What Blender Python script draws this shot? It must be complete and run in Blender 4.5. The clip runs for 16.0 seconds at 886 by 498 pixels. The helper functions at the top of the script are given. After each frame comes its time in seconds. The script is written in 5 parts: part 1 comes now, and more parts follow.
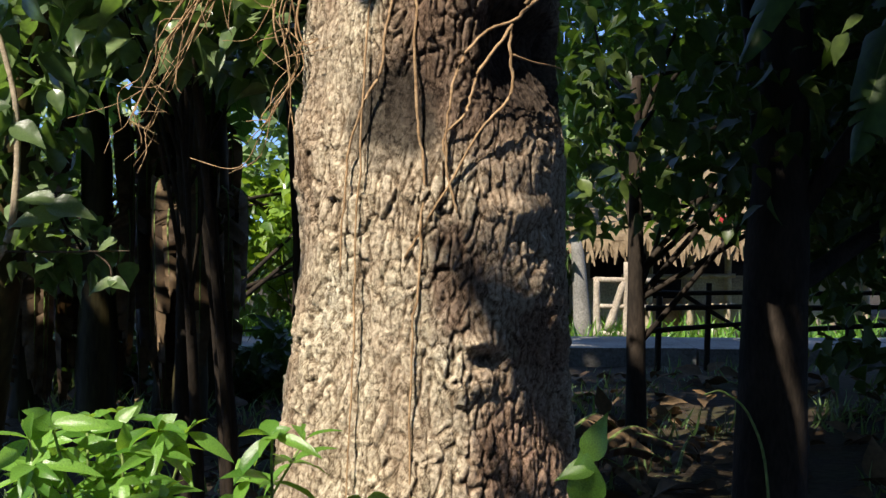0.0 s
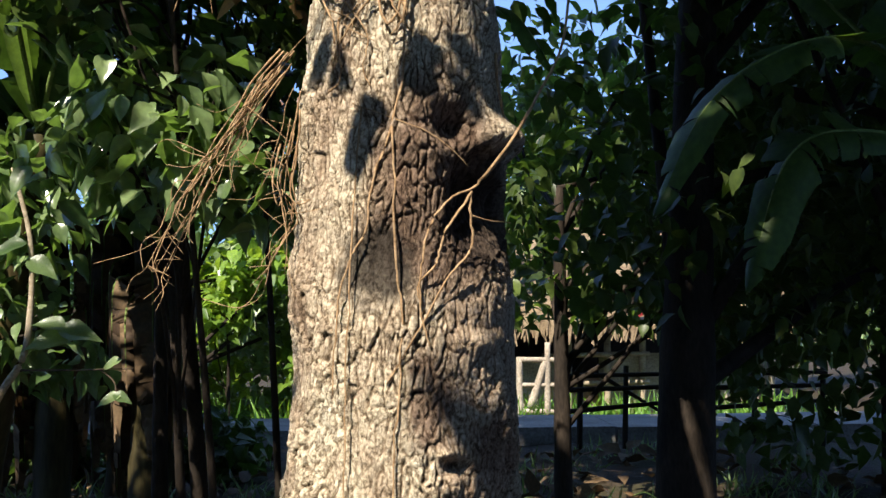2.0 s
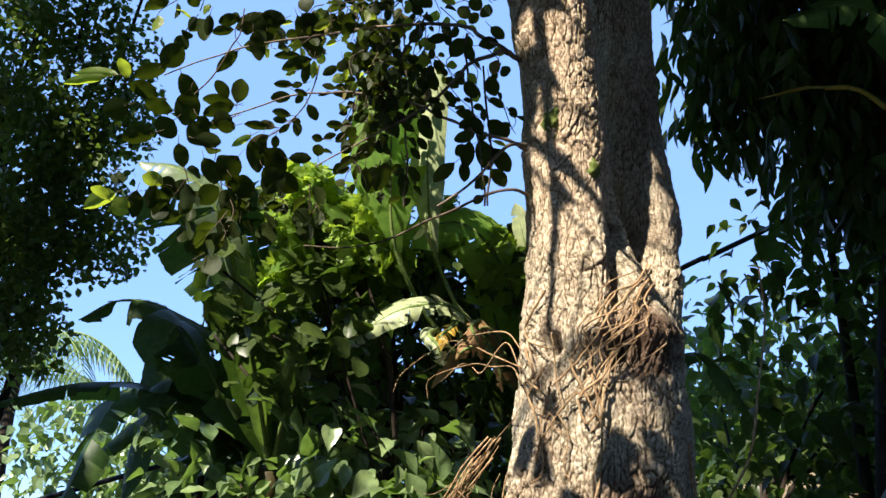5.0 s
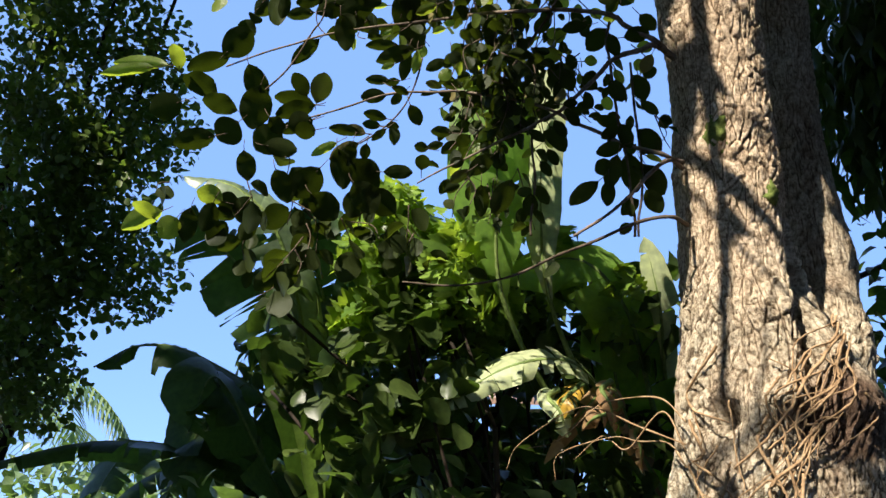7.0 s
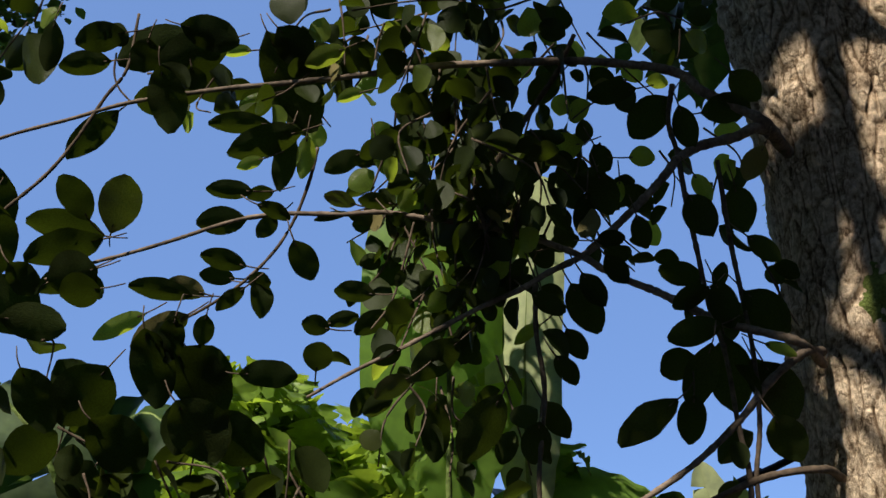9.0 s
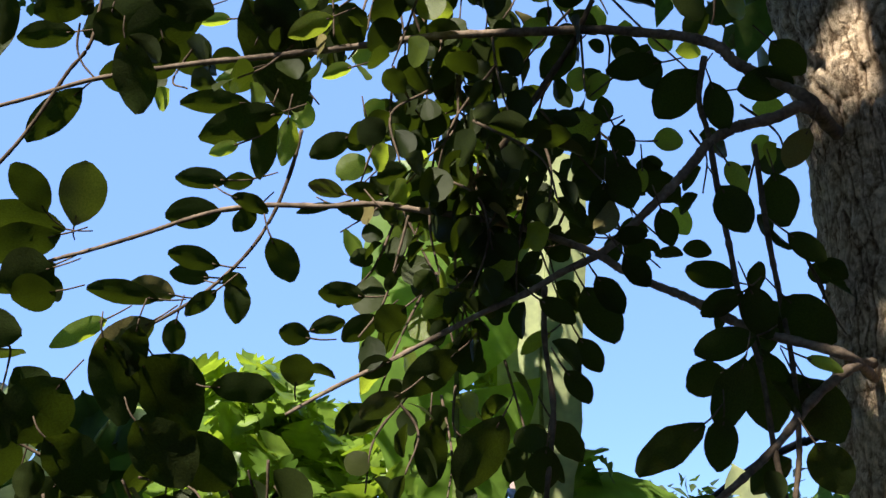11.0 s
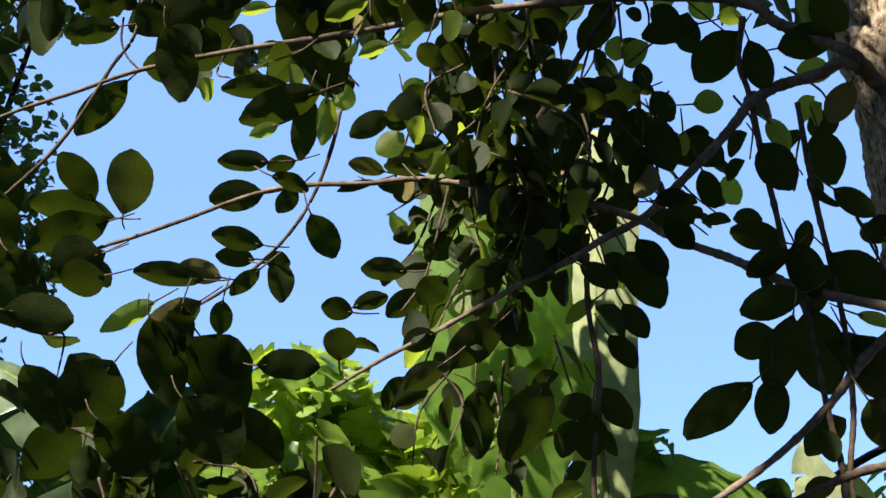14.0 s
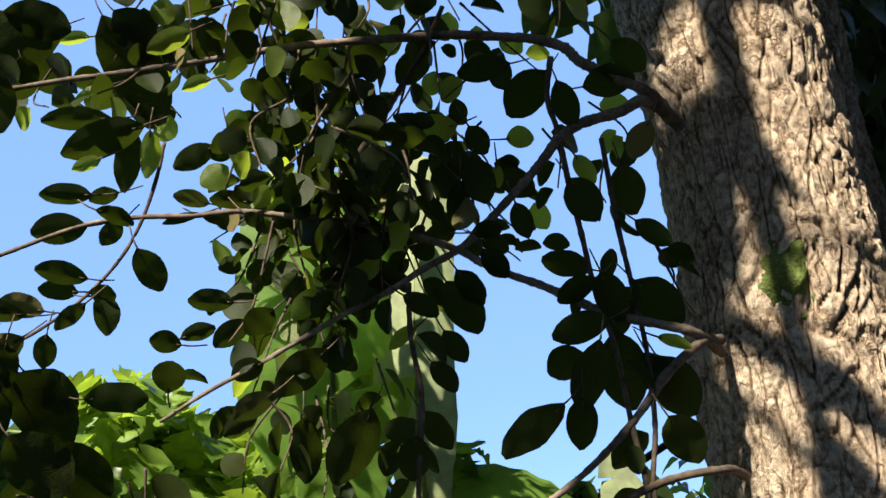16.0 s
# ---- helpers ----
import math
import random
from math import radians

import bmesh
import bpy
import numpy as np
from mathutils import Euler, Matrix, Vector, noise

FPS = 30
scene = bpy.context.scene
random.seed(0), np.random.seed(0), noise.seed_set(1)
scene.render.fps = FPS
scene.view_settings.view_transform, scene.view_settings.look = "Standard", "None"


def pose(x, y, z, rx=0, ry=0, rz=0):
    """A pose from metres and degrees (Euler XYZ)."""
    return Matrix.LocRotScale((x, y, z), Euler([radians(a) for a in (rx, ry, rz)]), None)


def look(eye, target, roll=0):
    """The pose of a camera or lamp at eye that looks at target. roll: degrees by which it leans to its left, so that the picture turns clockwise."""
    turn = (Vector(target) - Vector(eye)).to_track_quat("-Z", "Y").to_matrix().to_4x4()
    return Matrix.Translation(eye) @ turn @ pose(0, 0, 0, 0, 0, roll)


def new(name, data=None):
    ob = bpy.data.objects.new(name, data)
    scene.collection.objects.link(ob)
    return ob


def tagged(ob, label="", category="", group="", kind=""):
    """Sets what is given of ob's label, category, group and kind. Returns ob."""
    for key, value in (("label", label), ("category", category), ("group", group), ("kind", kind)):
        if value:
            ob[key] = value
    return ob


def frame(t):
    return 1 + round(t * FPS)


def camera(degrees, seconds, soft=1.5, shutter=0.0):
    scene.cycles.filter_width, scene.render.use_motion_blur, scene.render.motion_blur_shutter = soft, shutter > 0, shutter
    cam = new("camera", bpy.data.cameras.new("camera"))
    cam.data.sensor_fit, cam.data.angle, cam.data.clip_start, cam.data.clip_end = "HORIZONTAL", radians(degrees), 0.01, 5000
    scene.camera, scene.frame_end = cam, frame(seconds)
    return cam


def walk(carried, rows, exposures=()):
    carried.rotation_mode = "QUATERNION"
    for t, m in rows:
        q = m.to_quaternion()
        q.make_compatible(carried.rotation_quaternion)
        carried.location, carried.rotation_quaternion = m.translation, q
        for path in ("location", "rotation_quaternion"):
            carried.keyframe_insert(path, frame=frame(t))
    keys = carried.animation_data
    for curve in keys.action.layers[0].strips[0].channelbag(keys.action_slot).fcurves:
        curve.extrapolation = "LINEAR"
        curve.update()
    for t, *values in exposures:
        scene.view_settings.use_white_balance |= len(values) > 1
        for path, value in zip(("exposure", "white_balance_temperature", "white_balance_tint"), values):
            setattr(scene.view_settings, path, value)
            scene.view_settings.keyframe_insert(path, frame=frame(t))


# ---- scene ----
cam = camera(40.0, 16.0)
PATH = [
    (0, (0.126, 0.154, 1.23), (0.041, 2.152, 1.247), 0.0),
    (0.5, (0.134, 0.114, 1.276), (0.043, 2.111, 1.32), 0.4),
    (1, (0.136, 0.045, 1.303), (-0.005, 2.039, 1.378), -0.2),
    (1.5, (0.077, -0.163, 1.339), (0.048, 1.834, 1.448), 0.0),
    (2, (-0.019, -0.507, 1.394), (0.036, 1.488, 1.523), -0.6),
    (2.5, (-0.059, -0.69, 1.479), (-0.121, 1.293, 1.733), -1.2),
    (3, (0.049, -0.767, 1.557), (-0.102, 1.193, 1.923), -0.8),
    (3.5, (0.077, -0.868, 1.717), (-0.147, 1.083, 2.096), -1.5),
    (4, (0.028, -0.909, 1.855), (-0.229, 1.028, 2.281), -0.7),
    (4.5, (0.065, -0.947, 1.913), (-0.224, 0.981, 2.358), -0.3),
    (4.7, (0.057, -0.938, 1.927), (-0.227, 0.99, 2.377), 0.5),
    (6.8, (-0.477, -0.272, 2.056), (-0.745, 1.641, 2.571), 2.0),
    (7, (-0.53, -0.091, 2.115), (-0.784, 1.82, 2.65), 2.1),
    (7.5, (-0.593, 0.248, 2.226), (-0.798, 2.135, 2.855), 1.5),
    (8, (-0.635, 0.877, 2.477), (-0.835, 2.741, 3.173), 0.9),
    (8.5, (-0.681, 1.267, 2.687), (-0.855, 3.132, 3.387), 0.2),
    (9, (-0.797, 1.5, 2.832), (-0.862, 3.376, 3.523), 0.3),
    (11.3, (-0.738, 1.689, 2.981), (-0.888, 3.595, 3.567), 0.9),
    (11.5, (-0.736, 1.696, 2.992), (-0.895, 3.606, 3.562), 0.7),
    (12, (-0.692, 1.673, 2.996), (-0.913, 3.581, 3.552), 0.1),
    (12.5, (-0.685, 1.668, 3.01), (-0.936, 3.574, 3.561), 0.0),
    (13, (-0.669, 1.673, 2.987), (-0.954, 3.571, 3.549), 0.2),
    (13.5, (-0.717, 1.69, 2.952), (-0.953, 3.584, 3.55), -0.1),
    (14, (-0.688, 1.709, 2.901), (-0.962, 3.582, 3.549), 0.3),
    (14.5, (-0.682, 1.704, 2.908), (-0.889, 3.589, 3.543), -1.0),
    (15, (-0.686, 1.653, 2.943), (-0.788, 3.563, 3.528), -2.1),
    (15.5, (-0.686, 1.643, 2.949), (-0.731, 3.546, 3.563), -2.8),
    (16, (-0.706, 1.634, 2.926), (-0.663, 3.531, 3.558), -3.5),
]
walk(cam, [(t, look(eye, target, roll)) for t, eye, target, roll in PATH], [(0, 1.45), (2.0, 1.75), (3.0, 1.95), (4.5, 1.92), (7, 1.7), (8, 1.3), (9, 0.95), (9.2, 0.95), (11.3, 1.85), (14, 1.85), (16, 1.78)])


# ---- world, sun ----
SUN = Vector((-0.36, -0.54, 0.76)).normalized()      # towards the sun
world = bpy.data.worlds.new("world")
scene.world = world
world.use_nodes = True
wn = world.node_tree
sky = wn.nodes.new("ShaderNodeTexSky")
sky.sky_type, sky.sun_disc = "NISHITA", False
sky.sun_elevation, sky.sun_rotation = math.asin(SUN.z), math.atan2(SUN.x, SUN.y)
sky.altitude = 2500
sky.air_density, sky.dust_density, sky.ozone_density = 0.6, 0.02, 2.2
wn.nodes["Background"].inputs["Strength"].default_value = 0.15
deep = wn.nodes.new("ShaderNodeHueSaturation")
deep.inputs["Saturation"].default_value = 1.08
even = wn.nodes.new("ShaderNodeMixRGB")      # flat blue mixed over the sky to even out its brightness
even.inputs[0].default_value, even.inputs[2].default_value = 0.8, (0.66, 1.16, 2.45, 1)
wn.links.new(sky.outputs[0], deep.inputs["Color"])
wn.links.new(deep.outputs[0], even.inputs[1])
wn.links.new(even.outputs[0], wn.nodes["Background"].inputs["Color"])
lamp = bpy.data.lights.new("sun", "SUN")
lamp.energy, lamp.angle, lamp.color = 3.75, radians(0.53), (1.0, 0.91, 0.78)
sun = new("sun", lamp)
sun.matrix_world = look(SUN * 30, (0, 0, 0))


# ---- materials ----
def nodes_of(name):
    m = bpy.data.materials.new(name)
    m.use_nodes = True
    return m, m.node_tree.nodes, m.node_tree.links


def ramp(nodes, stops):
    r = nodes.new("ShaderNodeValToRGB")
    e = r.color_ramp.elements
    while len(e) < len(stops):
        e.new(0.5)
    for k, (at, c) in zip(e, stops):
        k.position, k.color = at, (*c, 1)
    return r


def leaf_material(name, dark, light, glow, share=0.35, rough=0.38, spot=0.25, old=None, gloss=0.3):
    """A leaf: gloss on a cuticle, light through the blade, a tone for every leaf, blotches on it."""
    m, n, l = nodes_of(name)
    p = n["Principled BSDF"]
    geo, obj, mix = n.new("ShaderNodeNewGeometry"), n.new("ShaderNodeObjectInfo"), n.new("ShaderNodeMath")
    mix.operation = "ADD"
    l.new(geo.outputs["Random Per Island"], mix.inputs[0])
    l.new(obj.outputs["Random"], mix.inputs[1])
    wrap = n.new("ShaderNodeMath")
    wrap.operation = "FRACT"
    l.new(mix.outputs[0], wrap.inputs[0])
    stops = [(0.0, dark), (0.85, light)]
    if old:
        stops += [(0.972, light), (0.985, old)]
    tone = ramp(n, stops)
    l.new(wrap.outputs[0], tone.inputs[0])
    tex, co = n.new("ShaderNodeTexNoise"), n.new("ShaderNodeTexCoord")
    tex.inputs["Scale"].default_value, tex.inputs["Detail"].default_value = 38, 5
    l.new(co.outputs["Object"], tex.inputs["Vector"])
    blot = ramp(n, [(0.35, (1 - spot,) * 3), (0.65, (1.12, 1.1, 1.0))])
    l.new(tex.outputs[0], blot.inputs[0])
    mul = n.new("ShaderNodeMixRGB")
    mul.blend_type, mul.inputs[0].default_value = "MULTIPLY", 1
    l.new(tone.outputs[0], mul.inputs[1])
    l.new(blot.outputs[0], mul.inputs[2])
    l.new(mul.outputs[0], p.inputs["Base Color"])
    p.inputs["Roughness"].default_value = rough
    p.inputs["Specular IOR Level"].default_value = gloss
    bump = n.new("ShaderNodeBump")
    bump.inputs["Strength"].default_value, bump.inputs["Distance"].default_value = 0.25, 0.004
    l.new(tex.outputs[0], bump.inputs["Height"])
    l.new(bump.outputs[0], p.inputs["Normal"])
    t = n.new("ShaderNodeBsdfTranslucent")
    gl = n.new("ShaderNodeMixRGB")
    gl.blend_type, gl.inputs[0].default_value = "MULTIPLY", 1
    gl.inputs[2].default_value = (*glow, 1)
    l.new(blot.outputs[0], gl.inputs[1])
    l.new(gl.outputs[0], t.inputs["Color"])
    ms = n.new("ShaderNodeMixShader")
    ms.inputs[0].default_value = share
    l.new(p.outputs[0], ms.inputs[1])
    l.new(t.outputs[0], ms.inputs[2])
    l.new(ms.outputs[0], n["Material Output"].inputs["Surface"])
    return m


def rough_material(name, colours, scale=8.0, fine=60.0, rough=0.85, bump=0.4, depth=0.01, stretch=(1, 1, 1), metal=0.0):
    """Stained stuff: broad patches of the colours, with a fine grain and relief."""
    m, n, l = nodes_of(name)
    p, co, mp = n["Principled BSDF"], n.new("ShaderNodeTexCoord"), n.new("ShaderNodeMapping")
    mp.inputs["Scale"].default_value = stretch
    l.new(co.outputs["Object"], mp.inputs["Vector"])
    a, b = n.new("ShaderNodeTexNoise"), n.new("ShaderNodeTexNoise")
    for t, s in ((a, scale), (b, fine)):
        t.inputs["Scale"].default_value, t.inputs["Detail"].default_value = s, 6
        l.new(mp.outputs[0], t.inputs["Vector"])
    k = len(colours)
    c = ramp(n, [(0.3 + 0.4 * i / max(1, k - 1), v) for i, v in enumerate(colours)])
    l.new(a.outputs[0], c.inputs[0])
    g = ramp(n, [(0.3, (0.62,) * 3), (0.7, (1.25,) * 3)])
    l.new(b.outputs[0], g.inputs[0])
    mul = n.new("ShaderNodeMixRGB")
    mul.blend_type, mul.inputs[0].default_value = "MULTIPLY", 1
    l.new(c.outputs[0], mul.inputs[1])
    l.new(g.outputs[0], mul.inputs[2])
    l.new(mul.outputs[0], p.inputs["Base Color"])
    p.inputs["Roughness"].default_value, p.inputs["Metallic"].default_value, p.inputs["Specular IOR Level"].default_value = rough, metal, 0.15
    bm = n.new("ShaderNodeBump")
    bm.inputs["Strength"].default_value, bm.inputs["Distance"].default_value = bump, depth
    l.new(b.outputs[0], bm.inputs["Height"])
    l.new(bm.outputs[0], p.inputs["Normal"])
    return m


def bark_material():
    """Grey-tan bark: furrows by cell edges, brown and blackened stains, moss and lichen specks."""
    m, n, l = nodes_of("bark")
    p, co, mp = n["Principled BSDF"], n.new("ShaderNodeTexCoord"), n.new("ShaderNodeMapping")
    mp.inputs["Scale"].default_value = (1, 1, 0.5)
    l.new(co.outputs["Object"], mp.inputs["Vector"])
    warp = n.new("ShaderNodeTexNoise")
    warp.inputs["Scale"].default_value, warp.inputs["Detail"].default_value = 30, 2
    l.new(mp.outputs[0], warp.inputs["Vector"])
    add = n.new("ShaderNodeMixRGB")
    add.blend_type, add.inputs[0].default_value = "ADD", 0.02
    l.new(mp.outputs[0], add.inputs[1])
    l.new(warp.outputs["Color"], add.inputs[2])
    v = n.new("ShaderNodeTexNoise")
    v.inputs["Scale"].default_value, v.inputs["Detail"].default_value, v.inputs["Roughness"].default_value = 34, 5, 0.6
    l.new(add.outputs[0], v.inputs["Vector"])
    grain = n.new("ShaderNodeTexNoise")
    grain.inputs["Scale"].default_value, grain.inputs["Detail"].default_value, grain.inputs["Roughness"].default_value = 80, 8, 0.75
    l.new(co.outputs["Object"], grain.inputs["Vector"])
    broad = n.new("ShaderNodeTexNoise")
    broad.inputs["Scale"].default_value, broad.inputs["Detail"].default_value, broad.inputs["Roughness"].default_value = 3.2, 7, 0.65
    l.new(mp.outputs[0], broad.inputs["Vector"])
    grain2 = n.new("ShaderNodeTexNoise")
    grain2.inputs["Scale"].default_value, grain2.inputs["Detail"].default_value = 13, 6
    l.new(co.outputs["Object"], grain2.inputs["Vector"])
    base = ramp(n, [(0.30, (0.17, 0.115, 0.085)), (0.38, (0.36, 0.285, 0.215)), (0.47, (0.52, 0.445, 0.35)), (0.56, (0.57, 0.51, 0.405)), (0.68, (0.68, 0.64, 0.54))])
    l.new(broad.outputs[0], base.inputs[0])
    g = ramp(n, [(0.34, (0.22, 0.18, 0.15)), (0.43, (0.74, 0.70, 0.65)), (0.52, (1.02, 1.0, 0.98)), (0.66, (1.36, 1.35, 1.28))])
    l.new(grain.outputs[0], g.inputs[0])
    f = ramp(n, [(0.455, (1, 1, 1)), (0.485, (0.60, 0.55, 0.50)), (0.497, (0.24, 0.19, 0.16)), (0.508, (0.66, 0.62, 0.57)), (0.54, (1, 1, 1))])
    l.new(v.outputs[0], f.inputs[0])
    m1, m2 = n.new("ShaderNodeMixRGB"), n.new("ShaderNodeMixRGB")
    for k in (m1, m2):
        k.blend_type, k.inputs[0].default_value = "MULTIPLY", 1
    # stains, peeled patches and, at z 1.74, painted hollow shade: place, half sizes, colour
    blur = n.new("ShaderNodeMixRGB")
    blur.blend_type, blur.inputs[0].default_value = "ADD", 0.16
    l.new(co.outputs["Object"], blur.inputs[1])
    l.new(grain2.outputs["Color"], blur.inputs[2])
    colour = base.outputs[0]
    for place, half, stain_or_shade in (((0.20, 3.1, 1.15), (0.20, 0.9, 0.75), (0.44, 0.345, 0.265)), ((-0.15, 3.1, 3.5), (0.36, 0.9, 0.75), (0.68, 0.55, 0.42)), ((0.21, 3.1, 0.70), (0.17, 0.9, 0.28), (0.36, 0.24, 0.18)), ((0.06, 3.1, 1.82), (0.24, 0.9, 0.45), (0.15, 0.095, 0.07)),
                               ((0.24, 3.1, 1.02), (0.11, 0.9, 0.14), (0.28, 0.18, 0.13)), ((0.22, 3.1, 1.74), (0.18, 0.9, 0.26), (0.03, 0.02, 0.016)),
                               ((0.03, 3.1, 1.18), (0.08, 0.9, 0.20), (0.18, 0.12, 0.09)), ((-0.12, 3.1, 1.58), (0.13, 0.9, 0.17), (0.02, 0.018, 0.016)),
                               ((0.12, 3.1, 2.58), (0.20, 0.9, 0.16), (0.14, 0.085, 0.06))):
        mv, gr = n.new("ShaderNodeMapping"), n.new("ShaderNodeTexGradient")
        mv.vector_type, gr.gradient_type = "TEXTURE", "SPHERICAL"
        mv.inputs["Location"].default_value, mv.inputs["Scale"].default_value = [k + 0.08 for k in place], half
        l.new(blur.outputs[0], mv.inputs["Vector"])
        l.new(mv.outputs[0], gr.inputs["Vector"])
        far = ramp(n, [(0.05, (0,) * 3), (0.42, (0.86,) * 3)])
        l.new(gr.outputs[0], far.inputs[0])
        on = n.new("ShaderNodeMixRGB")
        on.inputs[2].default_value = (*stain_or_shade, 1)
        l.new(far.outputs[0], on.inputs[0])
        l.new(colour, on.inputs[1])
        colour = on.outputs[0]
    plate, tint, by_plate = n.new("ShaderNodeTexVoronoi"), ramp(n, [(0.15, (0.78, 0.75, 0.70)), (0.5, (0.97, 0.97, 0.94)), (0.9, (1.10, 1.10, 1.08))]), n.new("ShaderNodeMixRGB")
    plate.inputs["Scale"].default_value = 40
    l.new(add.outputs[0], plate.inputs["Vector"])
    l.new(plate.outputs["Color"], tint.inputs[0])
    by_plate.blend_type, by_plate.inputs[0].default_value = "MULTIPLY", 0.85
    l.new(colour, by_plate.inputs[1])
    l.new(tint.outputs[0], by_plate.inputs[2])
    l.new(by_plate.outputs[0], m1.inputs[1])
    l.new(g.outputs[0], m1.inputs[2])
    l.new(m1.outputs[0], m2.inputs[1])
    l.new(f.outputs[0], m2.inputs[2])
    where = n.new("ShaderNodeTexNoise")
    where.inputs["Scale"].default_value, where.inputs["Detail"].default_value = 20, 5
    l.new(co.outputs["Object"], where.inputs["Vector"])
    amount = ramp(n, [(0.38, (0.25,) * 3), (0.58, (0.95,) * 3)])
    l.new(where.outputs[0], amount.inputs[0])
    l.new(amount.outputs[0], m2.inputs[0])
    # shade and some dirt painted dark into the furrows, worn edges lighter
    relief, shade_dirt, m3 = n.new("ShaderNodeNewGeometry"), ramp(n, [(0.40, (0.10, 0.075, 0.06)), (0.47, (0.55, 0.49, 0.43)), (0.505, (1.0, 0.99, 0.97)), (0.57, (1.22, 1.20, 1.15))]), n.new("ShaderNodeMixRGB")
    l.new(relief.outputs["Pointiness"], shade_dirt.inputs[0])
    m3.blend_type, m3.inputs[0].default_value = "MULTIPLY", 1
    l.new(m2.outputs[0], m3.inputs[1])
    l.new(shade_dirt.outputs[0], m3.inputs[2])
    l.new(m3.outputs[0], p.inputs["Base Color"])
    p.inputs["Roughness"].default_value, p.inputs["Specular IOR Level"].default_value = 0.9, 0.25
    h = n.new("ShaderNodeMath")
    h.operation = "MULTIPLY_ADD"
    l.new(f.outputs[0], h.inputs[0])
    h.inputs[1].default_value = 0.5
    l.new(grain.outputs[0], h.inputs[2])
    b = n.new("ShaderNodeBump")
    b.inputs["Strength"].default_value, b.inputs["Distance"].default_value = 0.9, 0.012
    l.new(h.outputs[0], b.inputs["Height"])
    l.new(b.outputs[0], p.inputs["Normal"])
    return m


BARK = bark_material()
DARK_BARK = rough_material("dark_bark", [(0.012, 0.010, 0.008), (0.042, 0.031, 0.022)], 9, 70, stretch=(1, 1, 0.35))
ROOT = rough_material("vine_root", [(0.20, 0.12, 0.06), (0.44, 0.30, 0.17)], 30, 140, depth=0.003)
# the same bark twice: unlit tone in the first colour, half-lit in the second
TWIG = rough_material("twig_bark", [(0.05, 0.036, 0.024), (0.14, 0.105, 0.075)], 25, 160, depth=0.002)
VINE_BARK = rough_material("vine_bark", [(0.08, 0.06, 0.045), (0.24, 0.185, 0.14)], 25, 160, depth=0.002)
MOSS = rough_material("moss", [(0.07, 0.10, 0.02), (0.16, 0.20, 0.05)], 30, 220, bump=0.8, depth=0.006)
# base darker than the leaf's own: shade of the undersides is in it
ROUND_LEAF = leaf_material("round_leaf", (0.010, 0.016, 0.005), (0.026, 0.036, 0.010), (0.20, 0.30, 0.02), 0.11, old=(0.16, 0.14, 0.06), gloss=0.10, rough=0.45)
# bright copy for young leaves and sunlit ones, light put into its colour
YOUNG_LIT_LEAF = leaf_material("young_lit_round_leaf", (0.07, 0.10, 0.02), (0.12, 0.16, 0.03), (0.55, 0.72, 0.06), 0.45, gloss=0.3, rough=0.33)
SHRUB_LEAF = leaf_material("shrub_leaf", (0.05, 0.095, 0.035), (0.18, 0.25, 0.11), (0.26, 0.45, 0.07), 0.26, rough=0.30, gloss=0.6)
BRIGHT_LEAF = leaf_material("lobed_leaf", (0.06, 0.12, 0.02), (0.19, 0.30, 0.05), (0.42, 0.62, 0.05), 0.40)
BUSH_LEAF = leaf_material("lance_leaf", (0.055, 0.15, 0.022), (0.17, 0.33, 0.06), (0.38, 0.64, 0.06), 0.32, rough=0.27, gloss=0.5)
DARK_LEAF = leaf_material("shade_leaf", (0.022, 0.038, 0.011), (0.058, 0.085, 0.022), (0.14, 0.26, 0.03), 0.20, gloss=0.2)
FINE_LEAF = leaf_material("fine_leaf", (0.05, 0.08, 0.022), (0.12, 0.17, 0.045), (0.24, 0.40, 0.05), 0.35)
BANANA = leaf_material("banana_blade", (0.020, 0.045, 0.014), (0.045, 0.08, 0.024), (0.20, 0.38, 0.04), 0.22, rough=0.45, spot=0.2, gloss=0.18)
YOUNG_BLADE = leaf_material("young_banana_blade", (0.10, 0.19, 0.03), (0.15, 0.26, 0.05), (0.52, 0.78, 0.05), 0.45, rough=0.4, spot=0.15)
# paler copy of the banana blade, sunlight put into its colour
LIT_PALE_BLADE = leaf_material("lit_pale_banana_blade", (0.36, 0.42, 0.22), (0.46, 0.52, 0.30), (0.40, 0.55, 0.15), 0.3, rough=0.45)
# banana blade with the sky's grey sheen put into its colour
SHEEN_BLADE = leaf_material("sheen_banana_blade", (0.09, 0.14, 0.08), (0.16, 0.22, 0.13), (0.25, 0.42, 0.06), 0.25, rough=0.35, gloss=0.5)
DRY_LEAF = leaf_material("dry_leaf", (0.20, 0.11, 0.05), (0.40, 0.25, 0.12), (0.30, 0.18, 0.06), 0.2, rough=0.7)
DEAD_LEAF = leaf_material("dead_banana_leaf", (0.05, 0.03, 0.016), (0.15, 0.10, 0.055), (0.12, 0.07, 0.03), 0.15, rough=0.75)
YELLOW_LEAF = leaf_material("yellow_leaf", (0.55, 0.34, 0.05), (0.65, 0.42, 0.08), (0.5, 0.35, 0.05), 0.3)
STEM = rough_material("banana_stem", [(0.018, 0.013, 0.008), (0.05, 0.042, 0.016), (0.06, 0.036, 0.018)], 5, 40, stretch=(1, 1, 0.2), rough=0.6)
GREEN_STEM = rough_material("green_stem", [(0.10, 0.16, 0.04), (0.20, 0.26, 0.08)], 12, 80, rough=0.5)
SOIL = rough_material("soil", [(0.016, 0.012, 0.008), (0.045, 0.033, 0.02), (0.032, 0.036, 0.014)], 1.4, 22, bump=0.8, depth=0.03)
